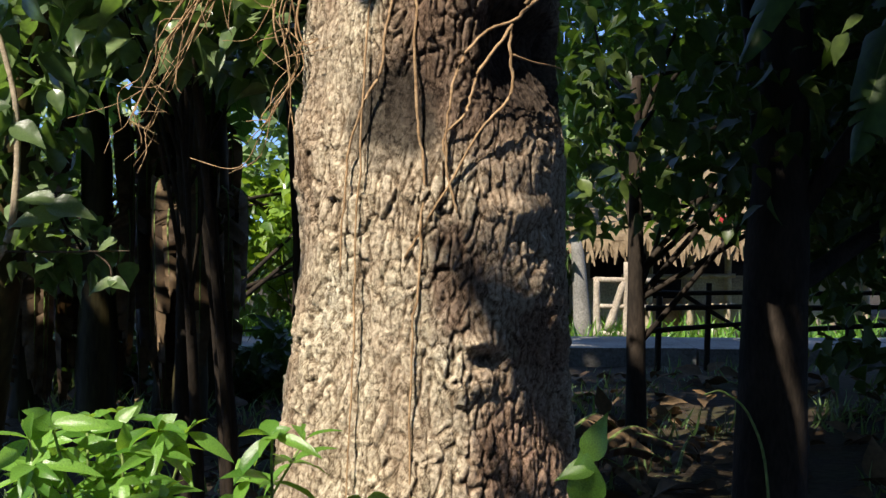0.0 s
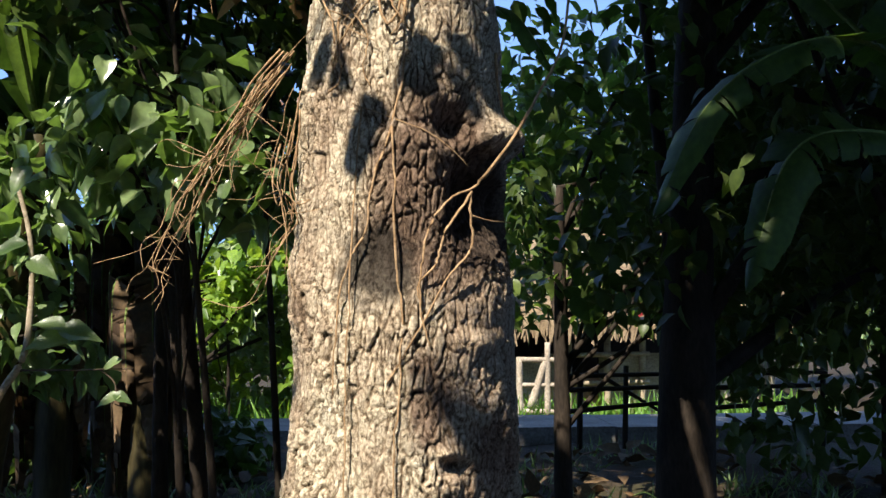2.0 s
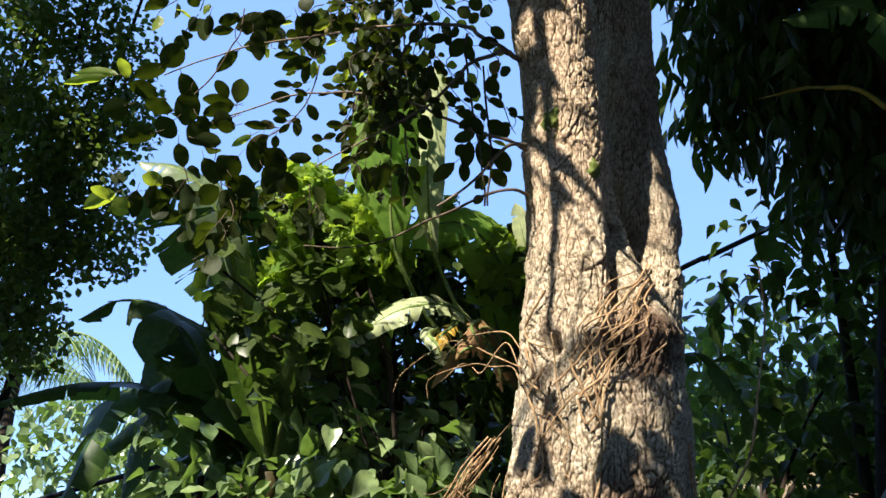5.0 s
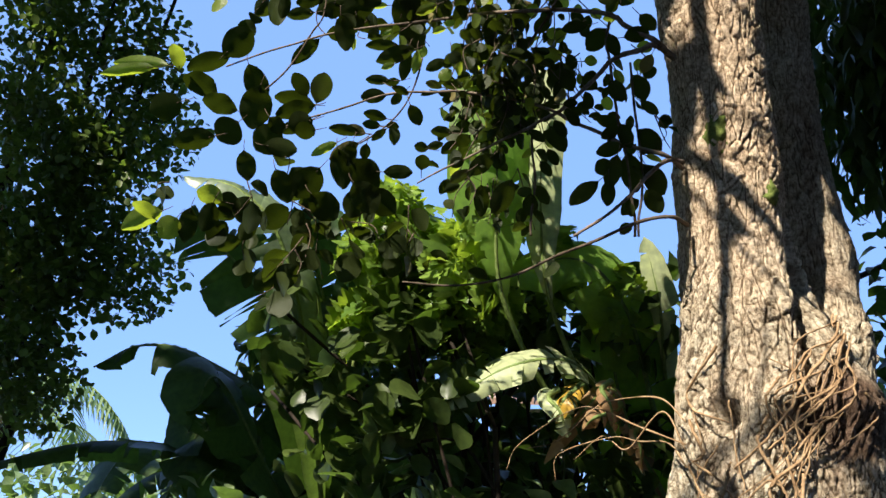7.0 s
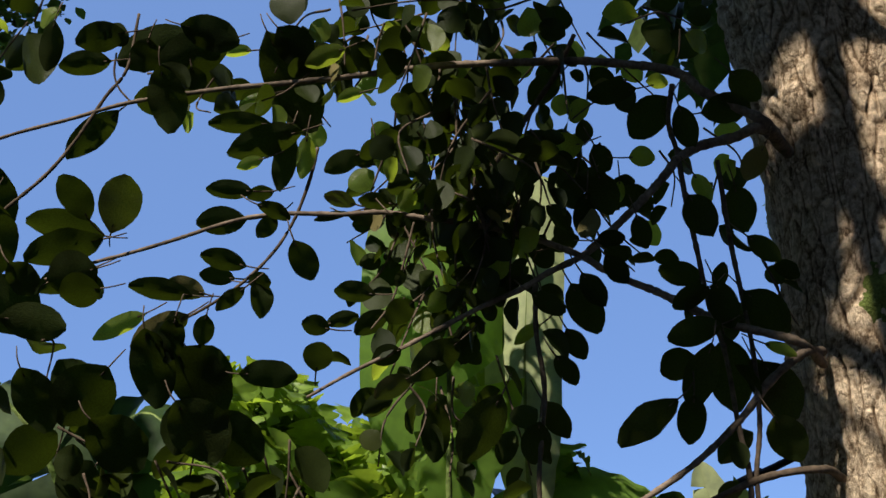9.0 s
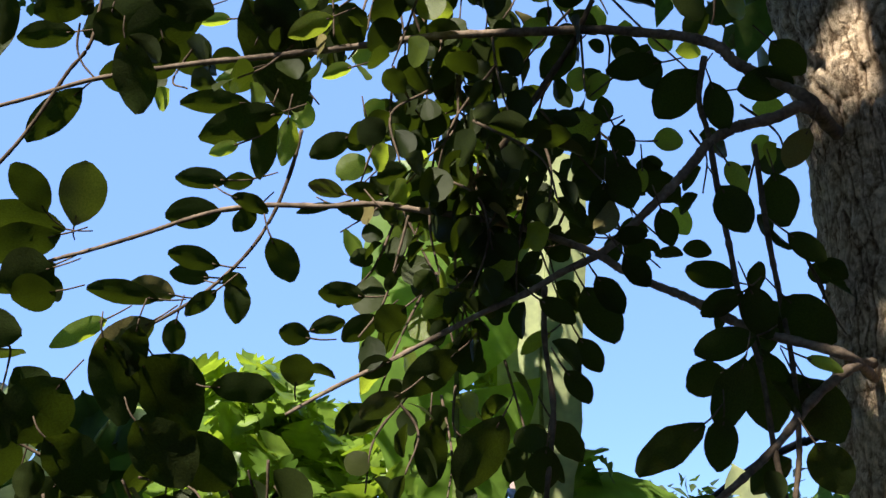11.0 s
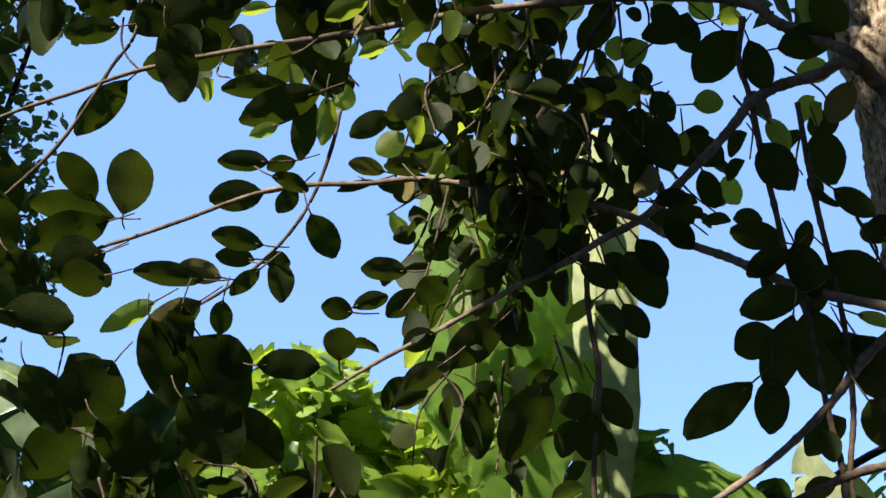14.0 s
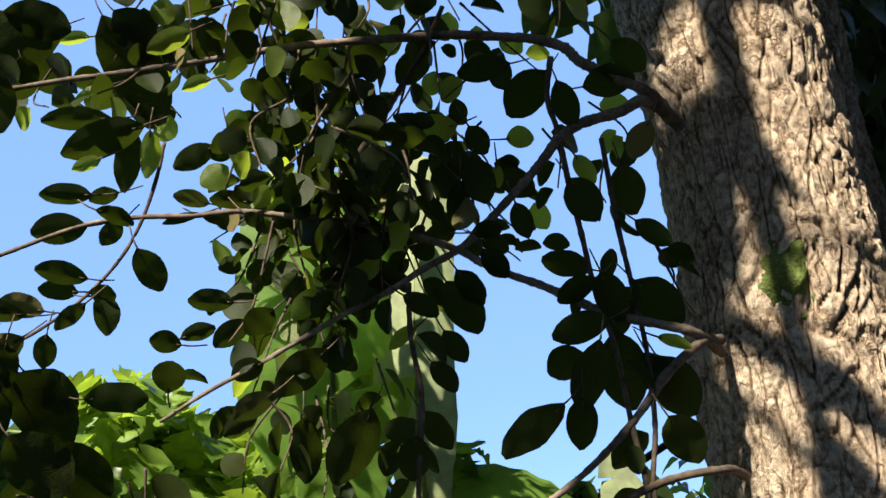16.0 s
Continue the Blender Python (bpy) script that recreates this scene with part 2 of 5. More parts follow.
CONCRETE = rough_material("worn_concrete", [(0.13, 0.125, 0.115), (0.24, 0.23, 0.21)], 2.0, 45, depth=0.004)
PLASTER = rough_material("stained_plaster", [(0.24, 0.19, 0.14), (0.46, 0.41, 0.33)], 1.5, 40, depth=0.004)
BAMBOO = rough_material("weathered_bamboo", [(0.24, 0.19, 0.13), (0.45, 0.38, 0.27)], 8, 90, depth=0.003)
THATCH = rough_material("palm_thatch", [(0.12, 0.085, 0.05), (0.24, 0.18, 0.11)], 6, 90, bump=0.8)
RUST = rough_material("rusty_sheet", [(0.22, 0.12, 0.08), (0.36, 0.27, 0.2)], 2.5, 50, rough=0.6)
RED = rough_material("red_cloth", [(0.42, 0.03, 0.04), (0.58, 0.06, 0.07)], 4, 60)
CABLE = rough_material("cable_sheath", [(0.015, 0.015, 0.017), (0.03, 0.03, 0.032)], 10, 80, rough=0.5)


# ---- builders ----
rng = np.random.default_rng(7)


def mesh_of(name, verts, faces, material, smooth=True):
    me = bpy.data.meshes.new(name)
    me.from_pydata([tuple(v) for v in np.asarray(verts, float)], [], [tuple(int(i) for i in f) for f in faces])
    me.materials.append(material)
    if smooth:
        me.polygons.foreach_set("use_smooth", [True] * len(me.polygons))
    me.update()
    return me


def thing(name, place, label, category, group="", kind=""):
    ob = new(name)
    ob.location = place
    ob.empty_display_size = 0.1
    return tagged(ob, label, category, group, kind)


def part(name, data, parent, label="", kind=""):
    """data: (verts, faces, material) in world metres, or a mesh."""
    me = data if isinstance(data, bpy.types.Mesh) else mesh_of(name, *data)
    ob = new(name, me)
    ob.parent = parent
    if parent.type == "EMPTY":
        ob.matrix_parent_inverse = Matrix.Translation(-parent.location)
    return tagged(ob, label, kind=kind)


def smooth_line(pts, steps=8):
    """A curve through the points (Catmull-Rom)."""
    p = np.asarray(pts, float)
    p = np.vstack([2 * p[0] - p[1], p, 2 * p[-1] - p[-2]])
    out = []
    for i in range(1, len(p) - 2):
        for u in np.linspace(0, 1, steps, endpoint=False):
            a, b, c, d = p[i - 1], p[i], p[i + 1], p[i + 2]
            out.append(0.5 * (2 * b + (c - a) * u + (2 * a - 5 * b + 4 * c - d) * u * u + (3 * b - a - 3 * c + d) * u ** 3))
    out.append(p[-2])
    return np.array(out)


def tube(line, r0, r1=None, segs=7, knobs=0.0):
    """A tapered round stem along a line."""
    line = np.asarray(line, float)
    r1 = r0 if r1 is None else r1
    k = len(line)
    d = np.gradient(line, axis=0)
    d /= np.linalg.norm(d, axis=1)[:, None] + 1e-9
    up = np.where(np.abs(d[:, 2:3]) > 0.9, np.array([[1.0, 0, 0]]), np.array([[0, 0, 1.0]]))
    a = np.cross(d, up)
    a /= np.linalg.norm(a, axis=1)[:, None] + 1e-9
    b = np.cross(d, a)
    r = np.linspace(r0, r1, k) * (1 + knobs * rng.standard_normal(k).clip(-1, 1.6))
    th = np.linspace(0, 2 * np.pi, segs, endpoint=False)
    v = line[:, None] + r[:, None, None] * (np.cos(th)[None, :, None] * a[:, None] + np.sin(th)[None, :, None] * b[:, None])
    f = [(i * segs + j, i * segs + (j + 1) % segs, (i + 1) * segs + (j + 1) % segs, (i + 1) * segs + j) for i in range(k - 1) for j in range(segs)]
    f += [tuple(range(segs))[::-1], tuple((k - 1) * segs + j for j in range(segs))]
    return v.reshape(-1, 3), f


def merge(pieces):
    vs, fs, at = [], [], 0
    for v, f in pieces:
        vs.append(np.asarray(v))
        fs += [tuple(i + at for i in q) for q in f]
        at += len(v)
    return np.vstack(vs), fs


def blade(widths, rows, cols=2, fold=0.15, curl=0.2, wave=0.0, seed=0):
    """A leaf of length 1 along +y, facing +z: half widths along it, fold at the midrib, curl towards the tip, wavy edge."""
    r = np.random.default_rng(seed)
    s = np.linspace(0, 1, rows)
    w = np.interp(s, np.linspace(0, 1, len(widths)), widths)
    x = np.linspace(-1, 1, 2 * cols + 1)
    v = np.zeros((rows, len(x), 3))
    v[..., 0] = w[:, None] * x[None]
    v[..., 1] = s[:, None]
    v[..., 2] = fold * w[:, None] * np.abs(x)[None] - curl * s[:, None] ** 2
    v[..., 2] += wave * np.abs(x)[None] * np.sin(s[:, None] * 13 + r.uniform(0, 6) + (x[None] > 0) * 1.7)
    k = len(x)
    f = [(i * k + j, i * k + j + 1, (i + 1) * k + j + 1, (i + 1) * k + j) for i in range(rows - 1) for j in range(k - 1)]
    return v.reshape(-1, 3), f


ROUND = (0.03, 0.26, 0.37, 0.42, 0.425, 0.39, 0.29, 0.07)
OVATE = (0.02, 0.22, 0.31, 0.30, 0.24, 0.15, 0.06, 0.0)
LANCE = (0.01, 0.08, 0.13, 0.15, 0.145, 0.11, 0.06, 0.0)


def frames_of(pos, along, normal, size, wide=None):
    """Poses for leaves: base, way of the midrib, facing, length."""
    pos, y, z = (np.asarray(a, float).reshape(-1, 3) for a in (pos, along, normal))
    y = y / (np.linalg.norm(y, axis=1)[:, None] + 1e-9)
    x = np.cross(y, z)
    x /= np.linalg.norm(x, axis=1)[:, None] + 1e-9
    z = np.cross(x, y)
    m = np.zeros((len(pos), 4, 4))
    size = np.broadcast_to(np.asarray(size, float), (len(pos),))
    wide = size if wide is None else np.broadcast_to(np.asarray(wide, float), (len(pos),))
    m[:, :3, 0], m[:, :3, 1], m[:, :3, 2], m[:, :3, 3], m[:, 3, 3] = x * wide[:, None], y * size[:, None], z * size[:, None], pos, 1
    return m


def strewn(shape, m):
    """Many leaves in one mesh."""
    v, f = shape
    v = np.asarray(v)
    f = np.asarray(f)
    k = len(v)
    vs = np.einsum("mij,vj->mvi", m[:, :3, :3], v) + m[:, None, :3, 3]
    fs = f[None] + (np.arange(len(m)) * k)[:, None, None]
    return vs.reshape(-1, 3), fs.reshape(-1, f.shape[1])


def big_mesh(name, v, f, material):
    """A large all-quad mesh, made fast."""
    me = bpy.data.meshes.new(name)
    v, f = np.asarray(v, np.float32), np.asarray(f, np.int32)
    q = f.shape[1]
    me.vertices.add(len(v))
    me.vertices.foreach_set("co", v.ravel())
    me.loops.add(f.size)
    me.loops.foreach_set("vertex_index", f.ravel())
    me.polygons.add(len(f))
    me.polygons.foreach_set("loop_start", np.arange(0, f.size, q, dtype=np.int32))
    me.polygons.foreach_set("use_smooth", np.ones(len(f), bool))
    me.materials.append(material)
    me.update()
    me.validate()
    return me


def unit(k, r=rng):
    v = r.standard_normal((k, 3))
    return v / np.linalg.norm(v, axis=1)[:, None]


def crown_points(centres, radii, count, r, hollow=0.35):
    """Points for leaves in uneven clumps round the centres, more at the outside."""
    c = np.asarray(centres, float)
    rad = np.asarray(radii, float)
    vol = rad.prod(1) if rad.ndim == 2 else rad ** 3
    k = r.choice(len(c), count, p=vol / vol.sum())
    rr = r.uniform(hollow, 1, count) ** 0.6
    rad = rad[k] if rad.ndim == 2 else rad[k][:, None]
    return c[k] + unit(count, r) * rr[:, None] * rad, k


def foliage(name, parent, centres, radii, count, size, shape, material, seed, droop=0.5, label="", hollow=0.35, gap=None):
    """A crown of separate leaves in clumps, as one mesh. gap: where it lets the sun through."""
    r = np.random.default_rng(seed)
    p, _ = crown_points(centres, radii, count, r, hollow)
    if gap:
        p = p[[not gap(q) for q in p]]
        count = len(p)
    d = unit(count, r) + np.array([0, 0, -droop])
    nrm = unit(count, r) * 0.7 + np.array([0, 0, 1.0])
    m = frames_of(p, d, nrm, size * r.uniform(0.6, 1.25, count))
    return part(name, big_mesh(name, *strewn(shape, m), material), parent, label, "stuff")


def clumps(box, count, rad, seed):
    r = np.random.default_rng(seed)
    lo, hi = np.array(box[:3], float), np.array(box[3:], float)
    c = r.uniform(lo, hi, (count, 3))
    return c, r.uniform(*rad, count)


# ---- the tree in the middle ----
AX_Z = (0.0, 0.30, 0.57, 0.85, 1.25, 1.78, 2.03, 2.42, 2.62, 2.82, 3.0, 3.2, 3.5, 3.7, 3.9, 4.3, 5.5)
AX_L = (-0.70, -0.55, -0.465, -0.415, -0.39, -0.37, -0.345, -0.325, -0.315, -0.30, -0.30, -0.312, -0.322, -0.337, -0.362, -0.42, -0.60)
AX_R = (0.52, 0.40, 0.34, 0.315, 0.305, 0.305, 0.295, 0.265, 0.25, 0.15, 0.07, 0.03, -0.01, -0.03, -0.05, -0.08, -0.28)
KNOTS = (  # x, z, half width, half height, how far it stands out
    (0.255, 1.985, 0.085, 0.06, 0.085), (0.13, 2.00, 0.07, 0.05, -0.07), (0.21, 1.77, 0.10, 0.15, -0.14), (0.27, 1.87, 0.04, 0.035, 0.05),
    (0.075, 1.03, 0.035, 0.016, 0.028), (0.11, 0.99, 0.03, 0.018, -0.04), (0.06, 0.93, 0.05, 0.03, 0.012), (0.03, 2.54, 0.09, 0.06, -0.10),
    (-0.07, 2.60, 0.12, 0.05, 0.015), (0.15, 2.62, 0.08, 0.10, 0.03), (0.20, 1.35, 0.06, 0.03, 0.025), (-0.03, 1.95, 0.10, 0.05, 0.02),
    (0.19, 1.13, 0.04, 0.02, 0.012), (-0.20, 2.57, 0.035, 0.05, -0.07), (0.05, 2.85, 0.04, 0.24, -0.10))


def bark_relief(p):
    """How far the bark stands out at a place: upright plates at uneven levels with furrows between them, chips and swellings."""
    x, y, z = p
    v = Vector(p)
    bend = 0.5 * noise.noise(v * 13)
    tall = 13 if z < 2.9 else 17
    d, near = noise.voronoi(Vector((x * 29 + bend, y * 29, z * tall + bend)))
    width = 0.10 + 0.14 * abs(noise.noise(v * 9))
    furrow = min(1.0, (d[1] - d[0]) / width)
    level = math.sin(near[0].x * 91.7 + near[0].y * 37.3 + near[0].z * 53.9)
    long_crack = min(1.0, abs(noise.noise(Vector((x * 21, y * 21, z * 6.5 + bend)))) / 0.085)
    cross_crack = min(1.0, abs(noise.noise(Vector((x * 26 + 7, y * 26, z * 30)))) / 0.07)
    flake = noise.noise(Vector((x * 48, y * 48, z * 34)))
    worn = min(1.0, max(0.15, 0.72 + 0.9 * noise.noise(v * 4.0)))
    plates = 0.012 * furrow + 0.005 * level * furrow + 0.011 * long_crack + 0.005 * cross_crack + 0.003 * max(-0.3, flake)
    if z > 2.9:
        plates *= 0.7
    return worn * plates - 0.011 + 0.0022 * noise.noise(v * 85) + 0.003 * noise.noise(v * 30) + 0.008 * noise.noise(v * 6) + 0.012 * noise.noise(v * 2.2)


def bumps_at(x, z):
    h = 0.0
    for bx, bz, rx, rz, up in KNOTS:
        d = ((x - bx) / rx) ** 2 + ((z - bz) / rz) ** 2
        if d < 6:
            h += up * math.exp(-d)
    return h


def stem_mesh(name, zs, left, right, y_axis, deep, heights, segs, material, knots=True):
    v = []
    for z in heights:
        a, b = np.interp(z, zs, left), np.interp(z, zs, right)
        cx, rx = (a + b) / 2, (b - a) / 2
        yc = y_axis(z)
        for u in np.linspace(0, 2 * np.pi, segs, endpoint=False):
            th = u - 0.45 * math.sin(u)  # finer in front
            s, c = math.sin(th), -math.cos(th)
            flute = 1 + (0.02 * math.sin(3 * th + 0.8) + 0.015 * math.sin(5 * th + 1.5 * z)) + 0.12 * max(0, 0.7 - z) * math.sin(4 * th + 0.7)
            x, y = cx + rx * flute * s, yc + rx * deep * flute * c
            h = bark_relief((x, y, z)) - 0.006
            if knots and c < 0.1:
                h += bumps_at(x, z)
            v.append((x + h * s, y + h * c, z))
    rings = len(heights)
    f = [(i * segs + j, i * segs + (j + 1) % segs, (i + 1) * segs + (j + 1) % segs, (i + 1) * segs + j) for i in range(rings - 1) for j in range(segs)]
    return big_mesh(name, v, f, material)


tree = thing("tree", (0, 3.4, 0), "thick old tree with furrowed grey-tan bark, knots and clinging roots", "tree")
part("trunk", stem_mesh("trunk", AX_Z, AX_L, AX_R, lambda z: 3.38, 0.95, np.r_[np.linspace(-0.15, 0.4, 40), np.linspace(0.41, 4.05, 640), np.linspace(4.07, 5.5, 50)], 380, BARK), tree, "furrowed grey-tan bark, dark stains, shade painted in furrows and hollow")
LIMB_Z = (2.2, 2.6, 2.9, 3.2, 3.6, 5.5)
LIMB_L = (-0.10, -0.02, 0.035, 0.02, -0.03, -0.2)
LIMB_R = (0.20, 0.262, 0.270, 0.265, 0.21, 0.12)


def limb_y(z):
    return 3.42 + float(np.interp(z, (2.4, 2.8, 3.1, 3.5, 5.5), (0, 0.10, 0.30, 0.40, 0.6)))


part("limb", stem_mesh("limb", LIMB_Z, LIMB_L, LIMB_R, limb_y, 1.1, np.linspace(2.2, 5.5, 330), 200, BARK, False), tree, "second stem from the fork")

# ---- ground and distance ----
def axis_steps(near, far):
    return np.unique(np.round(np.concatenate([np.linspace(-near, near, 90), np.geomspace(near, far, 24), -np.geomspace(near, far, 24)]), 3))


gx, gy = axis_steps(7, 900), axis_steps(8, 900) + 4
gv = [(x, y, 0.24 * min(1, max(0, (y - 4) / 7)) + 0.05 * noise.noise(Vector((x * 0.8, y * 0.8, 0))) + 0.02 * noise.noise(Vector((x * 4, y * 4, 2)))) for y in gy for x in gx]
w = len(gx)
gf = [(j * w + i, j * w + i + 1, (j + 1) * w + i + 1, (j + 1) * w + i) for j in range(len(gy) - 1) for i in range(w - 1)]
ground = tagged(new("ground", big_mesh("ground", gv, gf, SOIL)), "dark soil with leaf litter and weeds under trees", "ground", kind="structure")


def ground_z(x, y):
    return 0.24 * min(1, max(0, (y - 4) / 7))


SUNNY = (  # upright patches that the sun reaches: y, x from, x to, z from, z to, how much of it is dappled
    (3.07, -0.42, 0.0, 0.2, 2.75, 1.0), (3.07, -0.38, 0.02, 2.70, 3.35, 1.0), (3.07, -0.26, -0.12, 3.35, 4.0, 1.0), (7.0, 0.7, 1.2, 1.5, 2.9, 0.3), (3.80, -1.15, -0.50, 2.45, 2.95, 1.0), (3.95, -1.35, -0.75, 3.05, 3.45, 0.8),
    (3.60, -0.95, -0.68, 3.3, 3.75, 0.8), (4.7, -2.5, -1.35, 1.1, 1.9, 0.0), (14.0, -3.2, -1.2, 0.4, 2.3, 1.0), (2.8, -1.15, -0.30, 0.5, 1.05, 1.0),
    (2.8, 0.38, 0.42, 0.72, 0.85, 1.0), (8.0, -1.97, -1.82, 0.4, 1.6, 1.0), (8.4, -2.75, -2.65, 0.5, 1.4, 1.0), (3.5, 0.65, 0.95, 3.7, 3.9, 0.2), (4.15, -1.5, -0.45, 1.55, 2.55, 1.0), (3.35, -0.95, -0.30, 1.5, 2.6, 1.0))


def sunny(p, margin=0.34, dappled=False):
    """Whether a leaf at p would stand in the sun of one of these patches."""
    for y, x0, x1, z0, z1, open_ in SUNNY:
        s = (p[1] - y) / SUN.y
        x, z = p[0] - SUN.x * s, p[2] - SUN.z * s
        k = min(margin, 0.08 + 0.8 * (x1 - x0))
        if s > 0.4 and x0 - k < x < x1 + k and z0 - k < z < z1 + k:
            if not dappled or noise.noise(Vector((x * 5, z * 3.2 + x * 4, 3.3 + y))) < open_:
                return True
    return p[1] - SUN.y * (p[2] - 2) / SUN.z > 12.6


def dapple(p):
    return sunny(p, 0.13, True)



def over_fence(p):
    return p[2] < 1.40 + 0.06 * math.sin(7 * p[0]) and p[0] < 0.235 * p[1]


def broad_tree(name, label, base, height, spread, r0, clump, count, size, shape, leaf, seed, bark=None, lean=(0, 0), group="", droop=0.5, hollow=0.35, limbs=14, low=0.33, gap=None):
    """A tree: a tapered trunk, limbs into its clumps, a crown of separate leaves. clump: (centres, radii)."""
    r = np.random.default_rng(seed)
    t = thing(name, base, label, "tree" if "tree" in name else name.replace("_", " "), group)
    b = np.array(base, float)
    top = b + (lean[0], lean[1], height)
    trunk = smooth_line([b + (0, 0, -0.1), b + (0.3 * lean[0], 0.3 * lean[1], height * 0.4), top])
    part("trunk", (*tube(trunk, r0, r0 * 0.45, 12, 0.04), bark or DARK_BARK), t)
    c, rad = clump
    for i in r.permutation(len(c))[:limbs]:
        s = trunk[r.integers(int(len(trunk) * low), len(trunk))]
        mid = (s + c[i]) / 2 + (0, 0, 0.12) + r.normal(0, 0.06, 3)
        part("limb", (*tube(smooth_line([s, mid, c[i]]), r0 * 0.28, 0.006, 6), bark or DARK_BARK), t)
    foliage("crown", t, c, rad, count, size, shape, leaf, seed + 1, droop, hollow=hollow, gap=gap)
    return t


def banana_leaf(parent, line, width, face, material=None, tears=6, fall=0.35, seed=0, label="", blunt=False):
    """One banana leaf: a midrib through the points, and on both sides a blade torn into strips that hang unevenly."""
    r = np.random.default_rng(seed)
    k = 46
    mid = smooth_line(line, 16)
    mid = mid[np.linspace(0, len(mid) - 1, k).round().astype(int)]
    d = np.gradient(mid, axis=0)
    d /= np.linalg.norm(d, axis=1)[:, None] + 1e-9
    side = np.cross(d, np.asarray(face, float))
    side /= np.linalg.norm(side, axis=1)[:, None] + 1e-9
    up = np.cross(side, d)
    s = np.linspace(0, 1, k)
    w = width * np.interp(s, (0, 0.08, 0.25, 0.6, 0.85, 0.96, 1), (0.06, 0.55, 0.95, 1.0, 0.72, 0.34, 0.05)) if not blunt else width * np.interp(s, (0, 0.5, 0.6, 0.72, 0.9, 0.97, 1), (0.04, 0.06, 0.45, 0.95, 1.0, 0.9, 0.7))
    pieces = []
    for way in (-1, 1):
        cuts = sorted({0, k - 1, *r.choice(np.arange(4, k - 3), min(tears, k - 8), replace=False).tolist()})
        for a, b in zip(cuts, cuts[1:]):
            hang, turn, trim = fall + r.normal(0, 0.26), r.normal(0, 0.16), r.uniform(0.72, 1.05)
            n, v = b - a + 1, []
            for i in range(a, b + 1):
                e = (i - a) / max(1, b - a)
                ripple = 0.012 * width * (-1) ** i
                for u in (0, 0.35, 0.7, 1.0):
                    out = w[i] * u * trim
                    v.append(mid[i] + way * side[i] * out * math.cos(hang * u) - up[i] * (out * math.sin(hang * u) - ripple * (u > 0)) + d[i] * (out * (0.22 + turn) - (e - 0.5) * u * 0.12 * width * (tears > 0)))
            pieces.append((np.array(v), [(p * 4 + q, p * 4 + q + 1, p * 4 + q + 5, p * 4 + q + 4) for p in range(n - 1) for q in range(3)]))
    v, f = merge(pieces)
    leaf = part("leaf", big_mesh("leaf", v, f, material or BANANA), parent, label)
    part("midrib", (*tube(mid - up * 0.004, 0.011 + 0.02 * width, 0.003, 6), GREEN_STEM), leaf)
    return leaf


def banana_plant(base, height, r0, leaves, label, seed, lean=(0, 0), dead=4):
    """leaves: rows of (points from the crown, half width, facing, kind)."""
    r = np.random.default_rng(seed)
    p = thing("banana_plant", base, label, "banana plant", "banana plants")
    b = np.array(base, float)
    top = b + (lean[0], lean[1], height)
    part("pseudostem", (*tube(smooth_line([b - (0, 0, 0.1), (b + top) / 2 + (0.02, 0, 0), top]), r0, r0 * 0.6, 14, 0.05), STEM), p)
    for i in range(dead):
        a = r.uniform(0, 6.3)
        o = np.array([math.cos(a), math.sin(a), 0])
        z = height * r.uniform(0.45, 0.95)
        s = b + (0, 0, z) + o * r0
        banana_leaf(p, [s, s + o * 0.12 + (0, 0, -0.15), s + o * 0.10 + (0, 0, -min(z - 0.1, r.uniform(0.6, 1.3)))], 0.15, o, DEAD_LEAF, 6, 0.5, seed * 31 + i, "dry brown hanging leaf")
    for i, (pts, wide, face, mat) in enumerate(leaves):
        whole = mat in (YOUNG_BLADE, LIT_PALE_BLADE)
        banana_leaf(p, [top] + [np.array(q, float) for q in pts], wide, face, mat, 3 if whole else int(r.integers(7, 15)), 0.25 if whole else 0.45, seed * 17 + i, blunt=whole and pts[-1][2] > 3.3)
    return p


def leafy_twig(plant, line, r0, r1, leaf_meshes, gap, size, seed, start=0.12, face=(0.05, 0.5, 0.87), loose=0.36, hang=0.35, name="branch", material=None, end=1.0):
    """A twig with leaves on alternate sides, each leaf a piece of its own."""
    r = np.random.default_rng(seed)
    line = smooth_line(line, 10)
    br = part(name, (*tube(line, r0, r1, 7, 0.10), material or TWIG), plant)
    step = np.r_[0, np.cumsum(np.linalg.norm(np.diff(line, axis=0), axis=1))]
    at, way = step[-1] * start, 1
    while at < step[-1] * end:
        p = np.array([np.interp(at, step, line[:, i]) for i in range(3)])
        q = np.array([np.interp(min(at + 0.02, step[-1]), step, line[:, i]) for i in range(3)])
        d = (q - p) / (np.linalg.norm(q - p) + 1e-9)
        side = np.cross(d, (0, 1, 0)) * way + r.normal(0, 0.3, 3) + d * 0.5 + np.array([0, 0, -hang])
        nrm = np.array(face) + r.normal(0, loose, 3)
        m = frames_of(p + side / np.linalg.norm(side) * 0.012, side, nrm, size * r.uniform(0.65, 1.15))[0]
        ob = new("leaf", leaf_meshes[r.integers(len(leaf_meshes))])
        ob.parent = br
        ob.matrix_basis = Matrix(m.tolist())
        at += gap * r.uniform(0.5, 1.6)
        way = -way if r.random() < 0.8 else way
    return line


# ---- the climbing vine on the tree: branches with round leaves ----
def round_leaves(material, kinds, seed=0):
    return [mesh_of("leaf", *blade(np.array(ROUND) * k, 9, 2, fd, cu, wv, seed + i), material) for i, (k, fd, cu, wv) in enumerate(kinds)]


